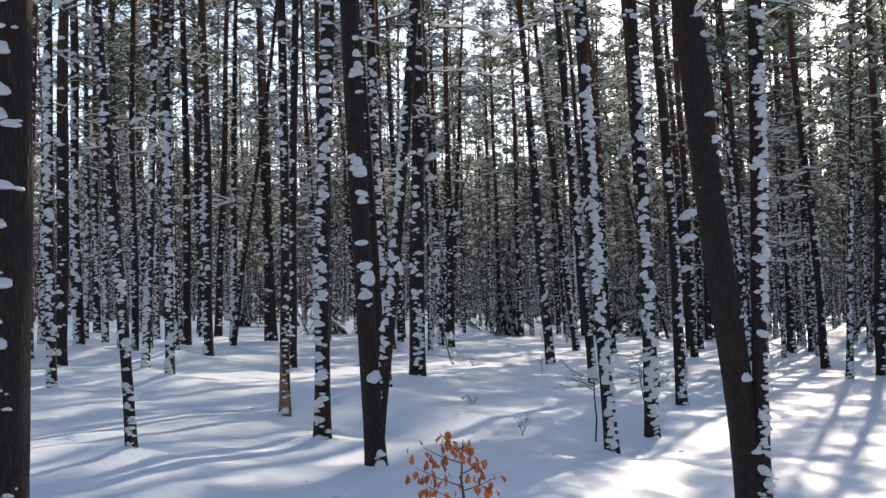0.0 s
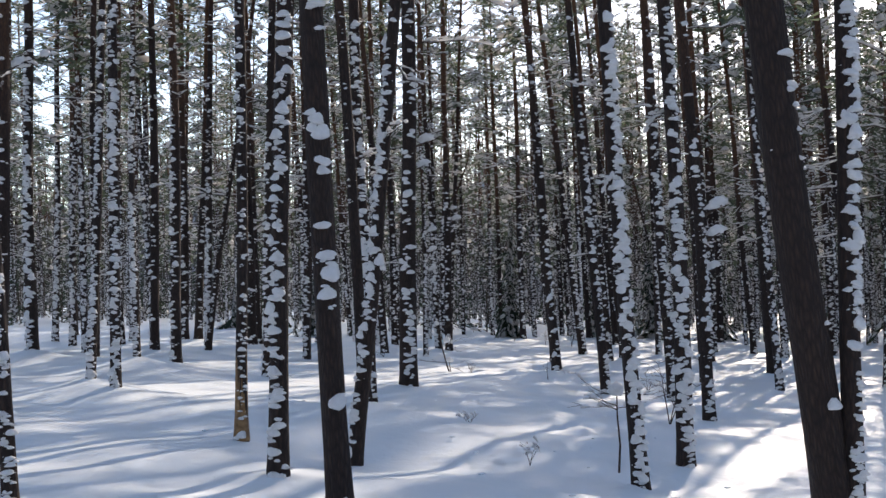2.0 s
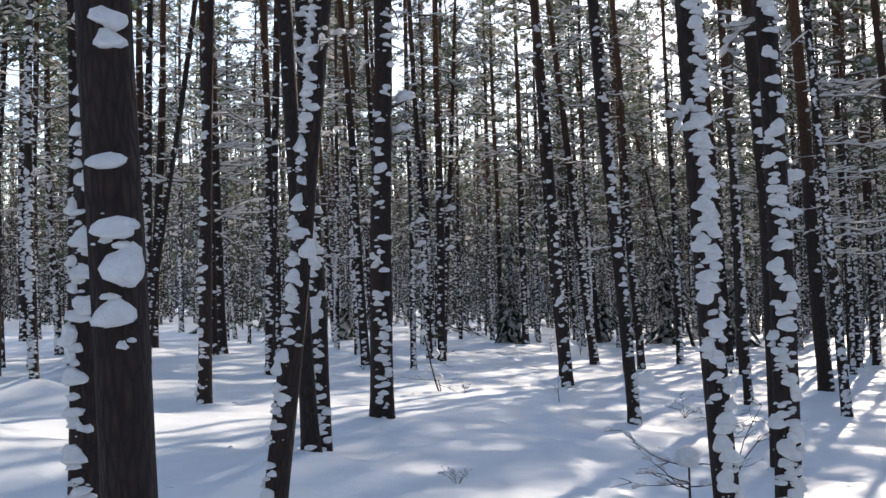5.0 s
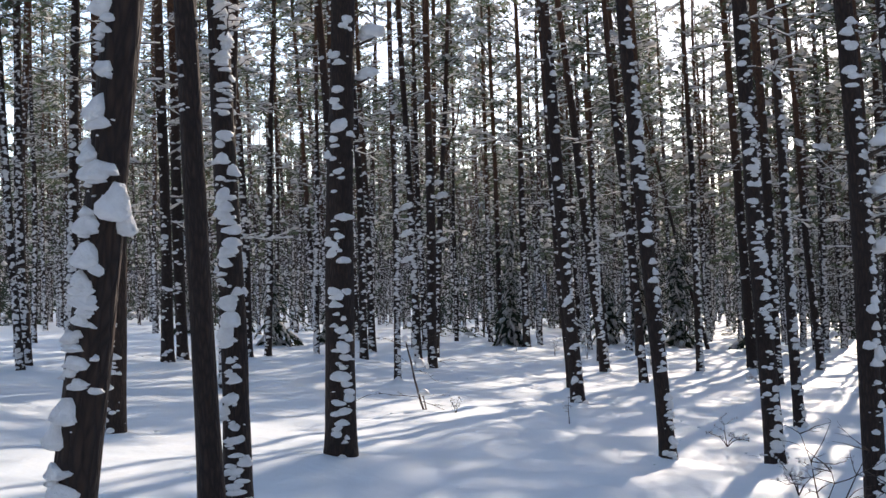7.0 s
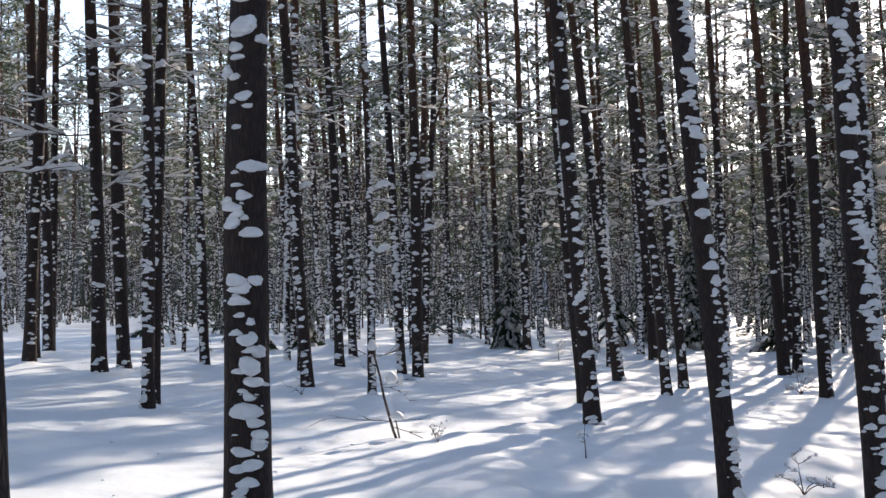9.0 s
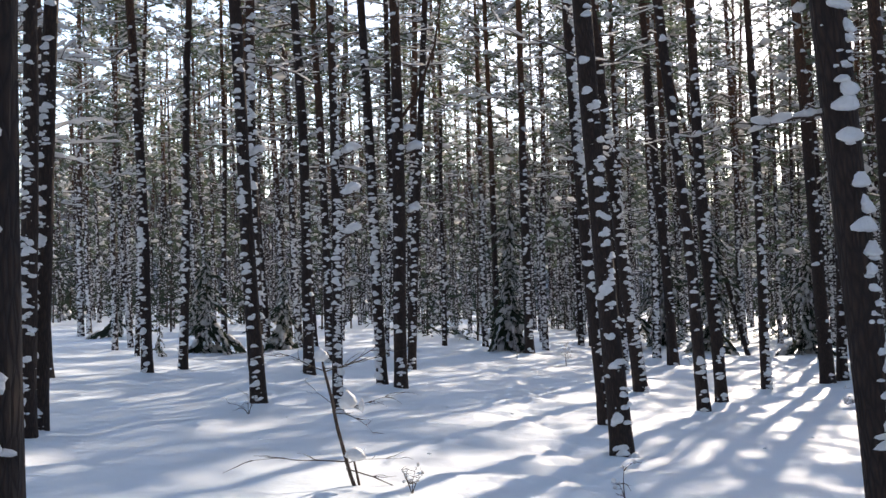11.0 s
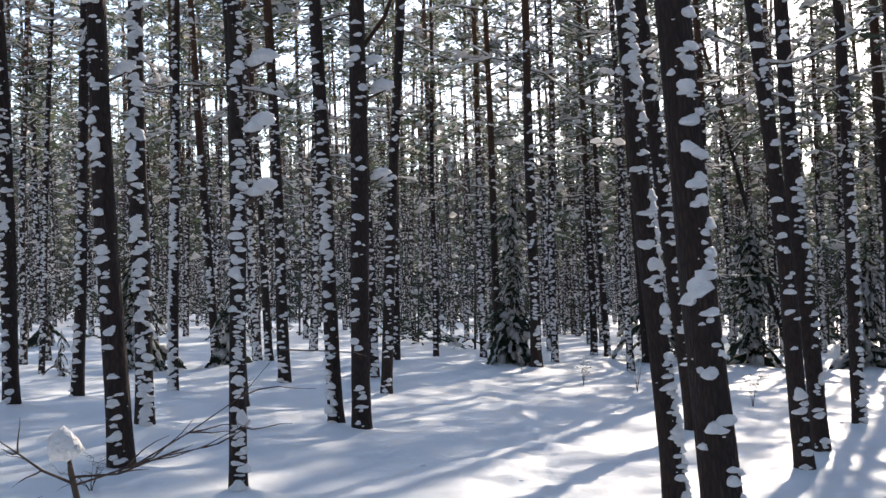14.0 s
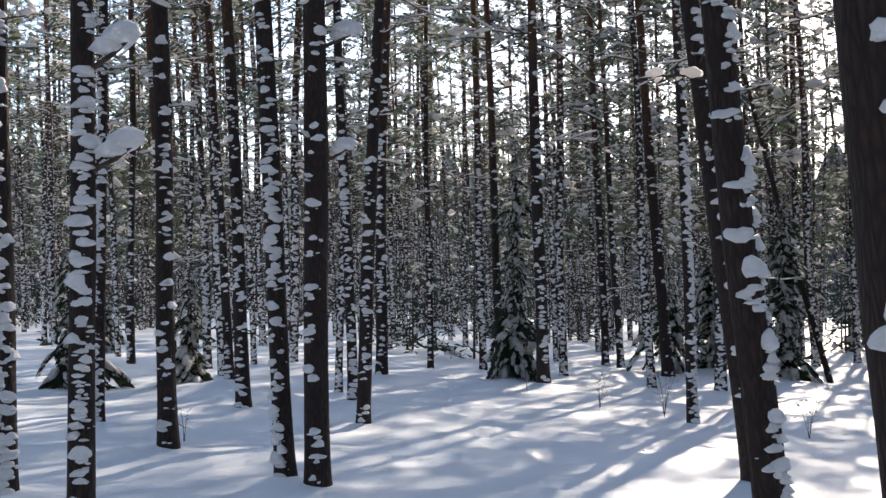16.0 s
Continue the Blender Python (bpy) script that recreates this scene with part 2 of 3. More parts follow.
class Stem:
    """Shape of one trunk in its own upright frame."""

    def __init__(self, d, h, rng, bend=1.0):
        self.d, self.h = d, h
        self.p = [rng.uniform(0, 6.28) for _ in range(4)]
        self.a = [rng.uniform(0.01, 0.045) * bend for _ in range(2)]

    def axis(self, z):
        f = min(z / 2.0, 1.0)
        return (f * self.a[0] * (math.sin(z * 0.75 + self.p[0]) - math.sin(self.p[0])),
                f * self.a[1] * (math.sin(z * 0.6 + self.p[1]) - math.sin(self.p[1])))

    def radius(self, z, q=0.0):
        return trunk_radius(z, self.d, self.h) * (1 + 0.05 * math.sin(2 * q + self.p[2] + z * 1.1) + 0.04 * math.sin(5 * q + self.p[3] + z * 2.3))


def trunk_mesh(st, sides, rings, mat, top=1.0):
    b = Build()
    zs = [-0.25] + [st.h * top * (i / rings) ** 1.7 for i in range(rings + 1)]
    verts, faces = [], []
    for z in zs:
        ax, ay = st.axis(max(z, 0))
        for k in range(sides):
            q = 2 * math.pi * k / sides
            r = st.radius(max(z, 0), q) * (1 + (0.05 * noise.noise(Vector((math.cos(q) * 3, math.sin(q) * 3, z * 2.5 + st.p[0])))))
            verts.append((ax + r * math.cos(q), ay + r * math.sin(q), z))
    for i in range(len(zs) - 1):
        for k in range(sides):
            j = (k + 1) % sides
            faces.append((i * sides + k, i * sides + j, (i + 1) * sides + j, (i + 1) * sides + k))
    faces.append(tuple((len(zs) - 1) * sides + k for k in range(sides)))
    b.add(verts, faces)
    return b.mesh("trunk", [mat])


def patch(b, st, q0, z0, w, h, t, rng, n=8):
    """One plastered clod of wind-driven snow on the bark: rounded, fuller at its lower lip."""
    verts = []
    if n > 6 and w > 0.045:
        n = 13
    ph, k2, k3 = rng.uniform(0, 6.28), rng.uniform(0.04, 0.2), rng.uniform(0.04, 0.2)
    p2, p3 = rng.uniform(0, 6.28), rng.uniform(0, 6.28)
    rings = ((0, 1.0, 0.0), (1, 0.96, 0.55), (2, 0.76, 0.9), (3, 0.36, 1.0)) if n > 8 else ((0, 1.0, 0.0), (1, 0.9, 0.6), (2, 0.5, 1.0)) if n > 6 else ((0, 1.0, 0.0), (1, 0.62, 1.0))
    for ring, s, lift in rings:
        for k in range(n):
            th = ph + 2 * math.pi * k / n
            j = s * (1 + k2 * math.sin(2 * th + p2) + k3 * math.sin(3 * th + p3)) * (rng.uniform(0.92, 1.08) if ring < 2 else 1.0)
            up = math.sin(th)
            z = max(z0 + h * j * (up if up > 0 else 0.6 * up), 0.0)
            ax, ay = st.axis(z)
            q = q0 + w * j * math.cos(th) / st.radius(z, q0)
            r = st.radius(z, q) + (t * lift * (1.0 - 0.3 * math.sin(th)) if ring else -0.005)
            verts.append((ax + r * math.cos(q), ay + r * math.sin(q), z))
    faces = [(i * n + k, i * n + (k + 1) % n, (i + 1) * n + (k + 1) % n, (i + 1) * n + k) for i in range(len(rings) - 1) for k in range(n)]
    faces.append(tuple((len(rings) - 1) * n + k for k in range(n)))
    b.add(verts, faces)


def crust_mesh(st, amount, rng, top=9.0, big=False, face=-90.0, n=8):
    """Snow plastered on the weather side of a trunk: dense low down, thin and scattered above."""
    b = Build()
    zs = rng.uniform(2.8, 4.8)
    face = math.radians(face)
    drift, wide = rng.uniform(0.1, 0.35), 0.2 + 0.28 * amount
    ph = rng.uniform(0, 6.28)
    z = 0.06
    while z < top:
        r = st.radius(z)
        dens = amount if z < zs else amount * max(0.22, 0.8 - 0.25 * (z - zs))
        # bare stretches between crowded ones
        dens *= 0.45 + 0.75 * (0.5 + 0.5 * math.sin(z * 2.7 + ph) * math.sin(z * 1.1 + 2 * ph)) ** 0.7
        w = r * min(max(math.exp(rng.gauss(-0.75, 0.45)), 0.14), 1.0) * (0.75 + 0.4 * amount)
        w = min(w, 0.066)
        h = min(w * rng.uniform(0.42, 0.95), 0.05)
        if rng.random() < (0.07 if not big else 0.22):
            w, h = min(w * 1.3, r * 0.68), h * rng.uniform(1.2, 1.9)
        q = rng.gauss(face + drift * math.sin(z * 1.3 + ph), wide)
        patch(b, st, q, z, w, h, 0.012 + 0.42 * h, rng, n)
        if rng.random() < 0.2 + 0.55 * amount:
            s = rng.uniform(0.4, 0.85)
            patch(b, st, q + rng.choice((-1, 1)) * rng.uniform(0.25, 0.75), z + rng.uniform(-1.2, 1.2) * h, w * s, h * s, 0.010 + 0.40 * h, rng, n)
        if n > 6 and rng.random() < 0.3:
            patch(b, st, rng.gauss(face, 0.9), z + rng.uniform(-0.1, 0.1), r * rng.uniform(0.06, 0.16), r * rng.uniform(0.05, 0.1), 0.006, rng, 6)
        z += h * (0.62 + rng.uniform(0.0, 0.5) + rng.expovariate(1.0) * 1.05 * (1.0 / max(dens, 0.05) - 0.9))
    return b.mesh("snow_crust", [SNOW])


def twig_branch(b, base, az, length, rise, rad, rng, snow=1.0, twigs=3, thick=1.0, slot=1, lite=False):
    """A bare side branch with twigs and a broken line of snow along its top."""
    pts, p = [], Vector(base)
    n, q = 4, az
    droop = rise
    for i in range(n + 1):
        pts.append(p.copy())
        q += rng.uniform(-0.25, 0.25)
        droop += rng.uniform(-0.32, 0.3)
        p = p + Vector((math.cos(q) * math.cos(droop), math.sin(q) * math.cos(droop), math.sin(droop))) * length / n
    tube(b, pts, [rad * (1 - 0.8 * i / n) for i in range(n + 1)], 3 if lite else 4, 0)
    lines = [pts]
    for _ in range(twigs):
        i = rng.randint(1, n)
        s = az + rng.choice((-1, 1)) * rng.uniform(0.4, 1.0)
        e = length * rng.uniform(0.2, 0.45)
        u = rng.uniform(-0.25, 0.5)
        m1 = pts[i] + Vector((math.cos(s), math.sin(s), u)) * e * 0.5
        m2 = m1 + Vector((math.cos(s + 0.3), math.sin(s + 0.3), u * 0.5)) * e * 0.5
        tube(b, [pts[i], m1, m2], [rad * 0.45, rad * 0.35, rad * 0.15], 3, 0)
        lines.append([pts[i], m1, m2])
    for line in lines:
        for a, c in zip(line, line[1:]):
            if rng.random() < snow:
                t = (0.014 + rng.uniform(0, 0.02)) * thick
                up = Vector((0, 0, rad * 0.5 + t * 0.55))
                m = (a + c) / 2
                tube(b, [a.lerp(c, 0.02) + up, m + up * 1.15, a.lerp(c, 0.98) + up], [t * 0.45, t, t * 0.5], 3 if lite else 6, slot)
    return pts


def dead_branches(rng, low, high, count, longest, snow=0.8, thick=1.0):
    b = Build()
    for _ in range(count):
        z = rng.uniform(low, high)
        twig_branch(b, (0, 0, z), rng.uniform(0, 6.28), rng.uniform(0.35, longest), rng.uniform(-0.2, 0.35), rng.uniform(0.007, 0.013), rng, snow, 3, thick, 1, True)
    return b.mesh("dead_branches", [TWIG, BOUGH_SNOW])


def tuft(b, c, size, rng, blades, snow, broad=0.1):
    """A spray of needles with a cushion of snow on it."""
    verts, faces = [], []
    c = Vector(c)
    for _ in range(blades):
        q, u = rng.uniform(0, 6.28), rng.uniform(-0.75, 0.6)
        way = Vector((math.cos(q), math.sin(q), u)).normalized()
        side = way.orthogonal().normalized() * size * broad
        s = size * rng.uniform(0.6, 1.2)
        k = len(verts)
        verts += [c + side * 0.4, c + way * s + side, c + way * s * 0.85 - side]
        faces.append((k, k + 1, k + 2))
    b.add(verts, faces, 1)
    if rng.random() < snow:
        r = size * rng.uniform(0.25, 0.7)
        long, q0 = rng.uniform(0.5, 1.3), rng.uniform(0, 6.28)
        x, y, z = c[0] + rng.uniform(-0.3, 0.3) * size, c[1] + rng.uniform(-0.3, 0.3) * size, c[2] + size * 0.22
        v = []
        for k in range(5):
            q = k * 1.2566 + r
            f, g = r * math.cos(q) * rng.uniform(0.6, 1.2) * long, r * math.sin(q) * rng.uniform(0.5, 1.1)
            v.append((x + f * math.cos(q0) - g * math.sin(q0), y + f * math.sin(q0) + g * math.cos(q0), z + rng.uniform(-0.75, 0.25) * r))
        v.append((x, y, z + r * rng.uniform(0.3, 0.6)))
        b.add(v, [(k, (k + 1) % 5, 5) for k in range(5)] + [(4, 3, 2, 1, 0)], 2)


def crown_mesh(rng, tall, wide, limbs, per, blades, snow=0.75):
    """Arching limbs from the stem with side twigs and tufts of needles, snow lying along them; some limbs bare."""
    b = Build()
    for i in range(limbs):
        f = (i + rng.random()) / limbs
        z = tall * f
        reach = wide * (0.35 + 0.65 * math.sin(math.pi * (0.18 + 0.8 * f))) * rng.uniform(0.45, 1.15) * (1.05 - 0.45 * f)
        q, rise = rng.uniform(0, 6.28), rng.uniform(-0.35, 0.85)
        p0 = Vector((0, 0, z))
        p1 = p0 + Vector((math.cos(q), math.sin(q), rise)) * reach * 0.5
        q2, sag = q + rng.uniform(-0.5, 0.5), rng.uniform(-0.5, 0.35)
        p2 = p1 + Vector((math.cos(q2), math.sin(q2), sag)) * reach * 0.5
        tube(b, [p0, p1, p2], [0.024, 0.015, 0.006], 3, 0)
        bare = f < 0.45 and rng.random() < 0.4
        for _ in range(3 if bare else per):
            g = rng.uniform(0.3, 1.05)
            c = p0.lerp(p1, g / 0.5) if g < 0.5 else p1.lerp(p2, (g - 0.5) / 0.5)
            if bare:
                s = q + rng.choice((-1, 1)) * rng.uniform(0.4, 1.1)
                tube(b, [c, c + Vector((math.cos(s), math.sin(s), rng.uniform(-0.3, 0.4))) * reach * 0.35], [0.009, 0.004], 3, rng.choice((0, 2)))
                continue
            c = c + Vector((rng.gauss(0, 0.2), rng.gauss(0, 0.2), rng.gauss(0.0, 0.12))) * (0.5 + g)
            tuft(b, c, rng.uniform(0.2, 0.36), rng, blades, snow)
        if rng.random() < 0.75:
            up = Vector((0, 0, 0.04))
            tube(b, [p0.lerp(p1, 0.2) + up, p1 + up * 1.3, p2 + up], [0.015, rng.uniform(0.02, 0.04), 0.015], 4, 2)
    return b.mesh("crown", [TWIG, NEEDLE, BOUGH_SNOW])


def branch_mesh(rng, length, snow, thick, twigs=3):
    b = Build()
    twig_branch(b, (0, 0, 0), 0.0, length, rng.uniform(-0.1, 0.3), 0.008 + 0.005 * length, rng, snow, twigs, thick)
    return b.mesh("branch", [TWIG, BOUGH_SNOW])


crng = random.Random(11)
CROWNS = [crown_mesh(crng, crng.uniform(8.5, 10.0), crng.uniform(1.5, 2.2), 38, 6, 7, 0.7) for _ in range(6)]
THIN_CROWNS = [crown_mesh(crng, crng.uniform(6.0, 7.5), crng.uniform(1.4, 1.9), 28, 6, 7, 0.7) for _ in range(4)]
BRANCHES = [dead_branches(crng, 2.0, 9.0, 17, 1.5, 0.5, 0.65) for _ in range(6)]
SHORT = [branch_mesh(crng, crng.uniform(0.25, 0.6), 0.7, 1.0) for _ in range(7)]
LONG = [branch_mesh(crng, crng.uniform(0.7, 1.5), 0.6, 0.6, 6) for _ in range(7)]
LADEN = [branch_mesh(crng, crng.uniform(0.9, 1.6), 0.9, 1.15, 7) for _ in range(6)]


def stub_mesh(rng, length):
    """A short stub bearing a heavy cushion of snow."""
    b = Build()
    tube(b, [(0, 0, 0), (length * 0.6, 0, length * 0.25), (length, 0, length * 0.5)], [0.012, 0.009, 0.006], 5, 0)
    for f, s in ((0.5, 0.9), (0.75, 1.15), (0.98, 0.85)):
        lump(b, (length * f, rng.uniform(-0.02, 0.02), length * f * 0.5 + 0.035 * s), 0.075 * s, 0.055 * s, 0.05 * s, rng, 1)
    return b.mesh("snowy_stub", [TWIG, SNOW])


STUBS = [stub_mesh(crng, crng.uniform(0.12, 0.26)) for _ in range(4)]


def pine(x, y, d, lean, amount, mound=0.0, broken=False, branchy=False, big=False, face=None, stubs=(), fork=None, limbs=()):
    """One pine: trunk, snow plastered on it, bare lower branches, crown."""
    rng = random.Random(int(x * 1000) * 31 + int(y * 1000))
    d = min(d, 0.31)
    h = rng.uniform(14.5, 17.5) * (0.72 + 1.5 * min(d, 0.24))
    tree = new("pine_tree")
    tree.matrix_world = pose(x, y, ground_height(x, y) + mound - 0.02, rng.uniform(-0.8, 0.8), math.degrees(math.atan(lean)), 0)
    much = "thickly plastered with clods of snow" if amount > 0.74 else "flecked with clods of snow" if amount > 0.2 else "almost bare of snow"
    size = "slender" if d < 0.15 else "stout" if d > 0.24 else "tall"
    tagged(tree, f"{size} dark-barked pine {much}{', leaning' if abs(lean) > 0.07 else ''}", "pine tree", "pines of the forest")
    st = Stem(d, h, rng, 0.8)
    part("trunk", trunk_mesh(st, 16, 34, BARK), tree)
    if face is None:
        face = (-66 if x > 2 else -100 if x < -3 else -86) + rng.gauss(0, 14)
    tagged(part("snow_crust", crust_mesh(st, amount, rng, 8.5, big, face), tree, "clods of wind-packed white snow"), kind="stuff")
    if broken:
        # bark gone near the foot: raw ochre wood
        b = Build()
        tube(b, [(*st.axis(z), z) for z in (0.0, 0.25, 0.55, 0.8, 0.95)], [st.radius(z) * 1.06 for z in (0.0, 0.25, 0.55, 0.8)] + [st.radius(0.95) * 0.9], 14)
        part("bare_wood", b.mesh("bare_wood", [BARE_WOOD]), tree, "raw ochre wood where the bark is gone")
    count = 15 if branchy else rng.randint(7, 10) if y < 34 else rng.randint(12, 16)
    for _ in range(count):
        z = rng.uniform(2.8, 7.2) if branchy else 2.6 + 6.5 * rng.random() ** 0.8
        pool = LADEN if branchy else LONG if z > 4.2 and rng.random() < 0.6 else SHORT
        br = part("branch", rng.choice(pool), tree)
        q = math.radians(rng.gauss(0, 50)) if branchy else rng.uniform(0, 6.28)
        br.matrix_local = Matrix.Translation((*st.axis(z), z)) @ Matrix.Rotation(q, 4, "Z") @ Matrix.Scale(rng.uniform(0.7, 1.15), 4)
    for z, az, size in limbs:
        lb = part("limb", rng.choice(LADEN), tree, "long bare limb laden with snow")
        lb.matrix_local = Matrix.Translation((*st.axis(z), z)) @ Matrix.Rotation(math.radians(az), 4, "Z") @ Matrix.Scale(size, 4)
    for z, az, size in stubs:
        sb = part("snowy_stub", rng.choice(STUBS), tree, "broken branch stub under a cushion of snow")
        r = st.radius(z) * 0.8
        ax, ay = st.axis(z)
        q = math.radians(az)
        sb.matrix_local = Matrix.Translation((ax + r * math.cos(q), ay + r * math.sin(q), z)) @ Matrix.Rotation(q, 4, "Z") @ Matrix.Scale(size, 4)
    if fork:
        b = Build()
        z, az, length = fork
        q = math.radians(az)
        p = Vector((*st.axis(z), z))
        out = Vector((math.cos(q), math.sin(q), 0))
        tube(b, [p, p + out * 0.15 * length + Vector((0, 0, 0.2 * length)), p + out * 0.3 * length + Vector((0, 0, 0.6 * length)), p + out * 0.36 * length + Vector((0, 0, length))], [0.03, 0.026, 0.02, 0.01], 7)
        part("forked_limb", b.mesh("forked_limb", [BARK]), tree, "dark bare limb bending upwards")
    cr = part("crown", rng.choice(THIN_CROWNS if y < 40 else CROWNS), tree, "snowy crown of dark green needles")
    s = rng.uniform(0.8, 1.05)
    cr.matrix_local = pose(*st.axis(h * 0.9), h - (6.6 if y < 40 else 8.9) * s, 0, 0, rng.uniform(0, 360)) @ Matrix.Scale(s, 4)
    MOUNDS.append((x, y, mound, d))
    return tree


# ---- the trees along the walk ----
pine(-2.43, 6.00, 0.282, -0.015, 0.15)
pine(-2.72, 9.48, 0.094, -0.079, 0.55, mound=0.08)
pine(2.82, 9.55, 0.150, -0.006, 0.8, mound=-0.06)
pine(2.78, 9.64, 0.285, -0.128, 0.12, mound=-0.07, face=-40)
pine(-0.62, 10.09, 0.194, -0.064, 0.25, mound=-0.03, big=True, face=-70)
pine(-1.27, 11.43, 0.168, -0.003, 0.7, face=-100)
pine(2.01, 12.85, 0.160, -0.074, 1, mound=-0.12, big=True)
pine(-1.99, 13.62, 0.127, -0.015, 0.35, broken=True)
pine(-0.83, 13.68, 0.158, 0.087, 0.9, mound=-0.23, big=True, face=-135)
pine(-5.21, 14.40, 0.134, -0.026, 0.9, mound=0.08)
pine(2.75, 14.20, 0.180, -0.038, 0.9, mound=-0.10)
pine(-4.15, 16.42, 0.144, -0.025, 0.8, mound=0.12)
pine(-0.95, 17.03, 0.168, -0.077, 0.03, mound=0.14)
pine(-4.79, 17.36, 0.124, 0.024, 0.8, mound=0.11)
pine(-0.94, 17.85, 0.195, -0.036, 0.8, mound=-0.09, limbs=((2.15, -8, 0.35),))
pine(-6.83, 19.24, 0.232, 0.006, 0.15)
pine(4.29, 19.37, 0.190, -0.062, 0.5, mound=-0.13, stubs=((2.9, 0, 1.6), (3.3, -20, 1.8), (2.4, 10, 1.3)), face=-68)
pine(-0.48, 20.76, 0.293, -0.012, 0.6, mound=0.03, stubs=((3.75, -5, 1.2), (4.15, 5, 1.5)), limbs=((6.7, 0, 1.25), (5.9, -25, 1.0)))
pine(-5.31, 21.45, 0.122, -0.027, 0.95, mound=0.23)
pine(5.80, 26.00, 0.150, -0.062, 0.7)
pine(-3.07, 21.93, 0.192, 0.004, 0.5, mound=-0.05)
pine(3.16, 22.64, 0.190, -0.092, 0.5, mound=-0.05, face=-62)
pine(4.47, 22.83, 0.215, -0.069, 0.7, mound=-0.07, face=-75)
pine(-5.00, 23.05, 0.205, -0.034, 0.6)
pine(-7.89, 23.38, 0.217, -0.037, 0.9, mound=0.20)
pine(-6.74, 23.63, 0.155, -0.019, 0.4)
pine(-5.78, 24.40, 0.187, -0.026, 0.2, mound=0.21)
pine(-5.08, 26.10, 0.129, 0.117, 0.3, mound=0.11)
pine(-5.17, 26.56, 0.164, -0.002, 0.8, mound=0.03)
pine(10.98, 27.03, 0.236, -0.020, 0.3)
pine(-3.15, 28.17, 0.171, -0.022, 0.6)
pine(-3.22, 28.64, 0.190, 0.011, 0.5, mound=-0.05)
pine(8.24, 28.95, 0.300, -0.073, 0.2, mound=0.04, branchy=True)
pine(2.92, 29.12, 0.240, -0.082, 0.55, mound=-0.09, big=True, face=-72)
pine(10.89, 30.68, 0.237, -0.087, 0.5, mound=-0.09)
pine(-0.36, 31.24, 0.130, -0.025, 0.65, mound=-0.02, stubs=((2.3, -15, 1.3), (2.8, -25, 1.4), (3.35, 5, 1.3)))
pine(3.06, 31.24, 0.172, -0.080, 0.9, mound=0.04, face=-48)
pine(-1.50, 32.03, 0.205, -0.074, 0.45, stubs=((3.4, 20, 1.1),))
pine(-5.29, 32.85, 0.255, -0.043, 0.25, mound=0.04, branchy=True, limbs=((4.3, 182, 1.4),))
pine(-1.84, 33.96, 0.190, -0.025, 0.95, mound=0.14)
pine(7.84, 33.59, 0.243, -0.053, 0.4)
pine(4.99, 33.95, 0.184, -0.097, 0.3)
pine(-7.22, 34.62, 0.245, 0.017, 0.2, mound=0.15)
pine(-5.51, 35.05, 0.271, -0.047, 0.2)
pine(5.55, 35.05, 0.207, -0.071, 0.5)
pine(0.28, 35.62, 0.234, -0.021, 0.25, mound=-0.06, stubs=((3.0, -10, 1.3), (4.05, 10, 1.6), (4.4, -15, 1.2)), fork=(4.6, 0, 2.2))
pine(-0.05, 35.93, 0.189, -0.059, 0.7, mound=0.03)
pine(-4.23, 36.51, 0.195, -0.059, 0.6)
pine(4.59, 36.99, 0.241, -0.121, 0.6)
pine(12.09, 37.21, 0.221, -0.037, 0.5)
pine(-1.45, 37.20, 0.205, -0.050, 0.4, mound=0.06)
pine(-3.70, 46.50, 0.195, -0.080, 0.6)
pine(-8.47, 38.11, 0.299, -0.028, 0.4)
pine(7.31, 38.46, 0.185, -0.043, 0.7, mound=-0.05)
pine(10.54, 38.59, 0.203, -0.082, 0.4)
pine(-4.11, 38.62, 0.173, 0.006, 0.6, mound=-0.03)
pine(12.50, 38.77, 0.225, -0.042, 0.5)
pine(13.46, 39.27, 0.257, -0.046, 0.5, mound=-0.09)
pine(-2.94, 39.58, 0.146, -0.009, 1)
pine(0.32, 40.57, 0.191, 0.035, 0.4)
pine(9.45, 41.09, 0.300, -0.068, 0.25, mound=-0.15)
pine(-9.24, 41.17, 0.263, -0.031, 0.3)
pine(9.90, 41.42, 0.227, -0.025, 0.5)
pine(-9.47, 41.94, 0.232, 0.006, 0.3)
pine(-1.56, 42.03, 0.210, -0.053, 0.4)
pine(-13.59, 42.35, 0.277, -0.021, 0.6)
pine(5.28, 42.71, 0.169, -0.033, 1, mound=-0.07)
pine(-6.22, 42.90, 0.115, 0.013, 0.6)
pine(-0.02, 43.16, 0.174, -0.041, 0.6, mound=0.05)
pine(-2.15, 44.00, 0.150, -0.073, 0.4, mound=0.24)
pine(6.90, 44.83, 0.237, -0.086, 0.15)
pine(7.00, 45.72, 0.189, -0.031, 0.5, mound=-0.10)
pine(11.83, 47.97, 0.300, -0.043, 0.35)
pine(3.53, 48.71, 0.270, -0.029, 0.55, limbs=((7.3, 10, 1.5), (7.5, 185, 1.3), (5.2, -10, 1.1)))
pine(0.11, 48.76, 0.244, 0.009, 0.5, mound=0.06)
pine(-5.68, 50.49, 0.175, -0.019, 0.4)
pine(6.80, 51.74, 0.276, -0.074, 0.2)
pine(2.80, 51.89, 0.216, -0.037, 0.15)
pine(11.07, 52.75, 0.156, -0.264, 0.2, mound=-0.28)
pine(2.43, 52.95, 0.192, -0.026, 0.7, mound=-0.03)
pine(1.09, 54.73, 0.171, -0.017, 0.4, mound=-0.13)
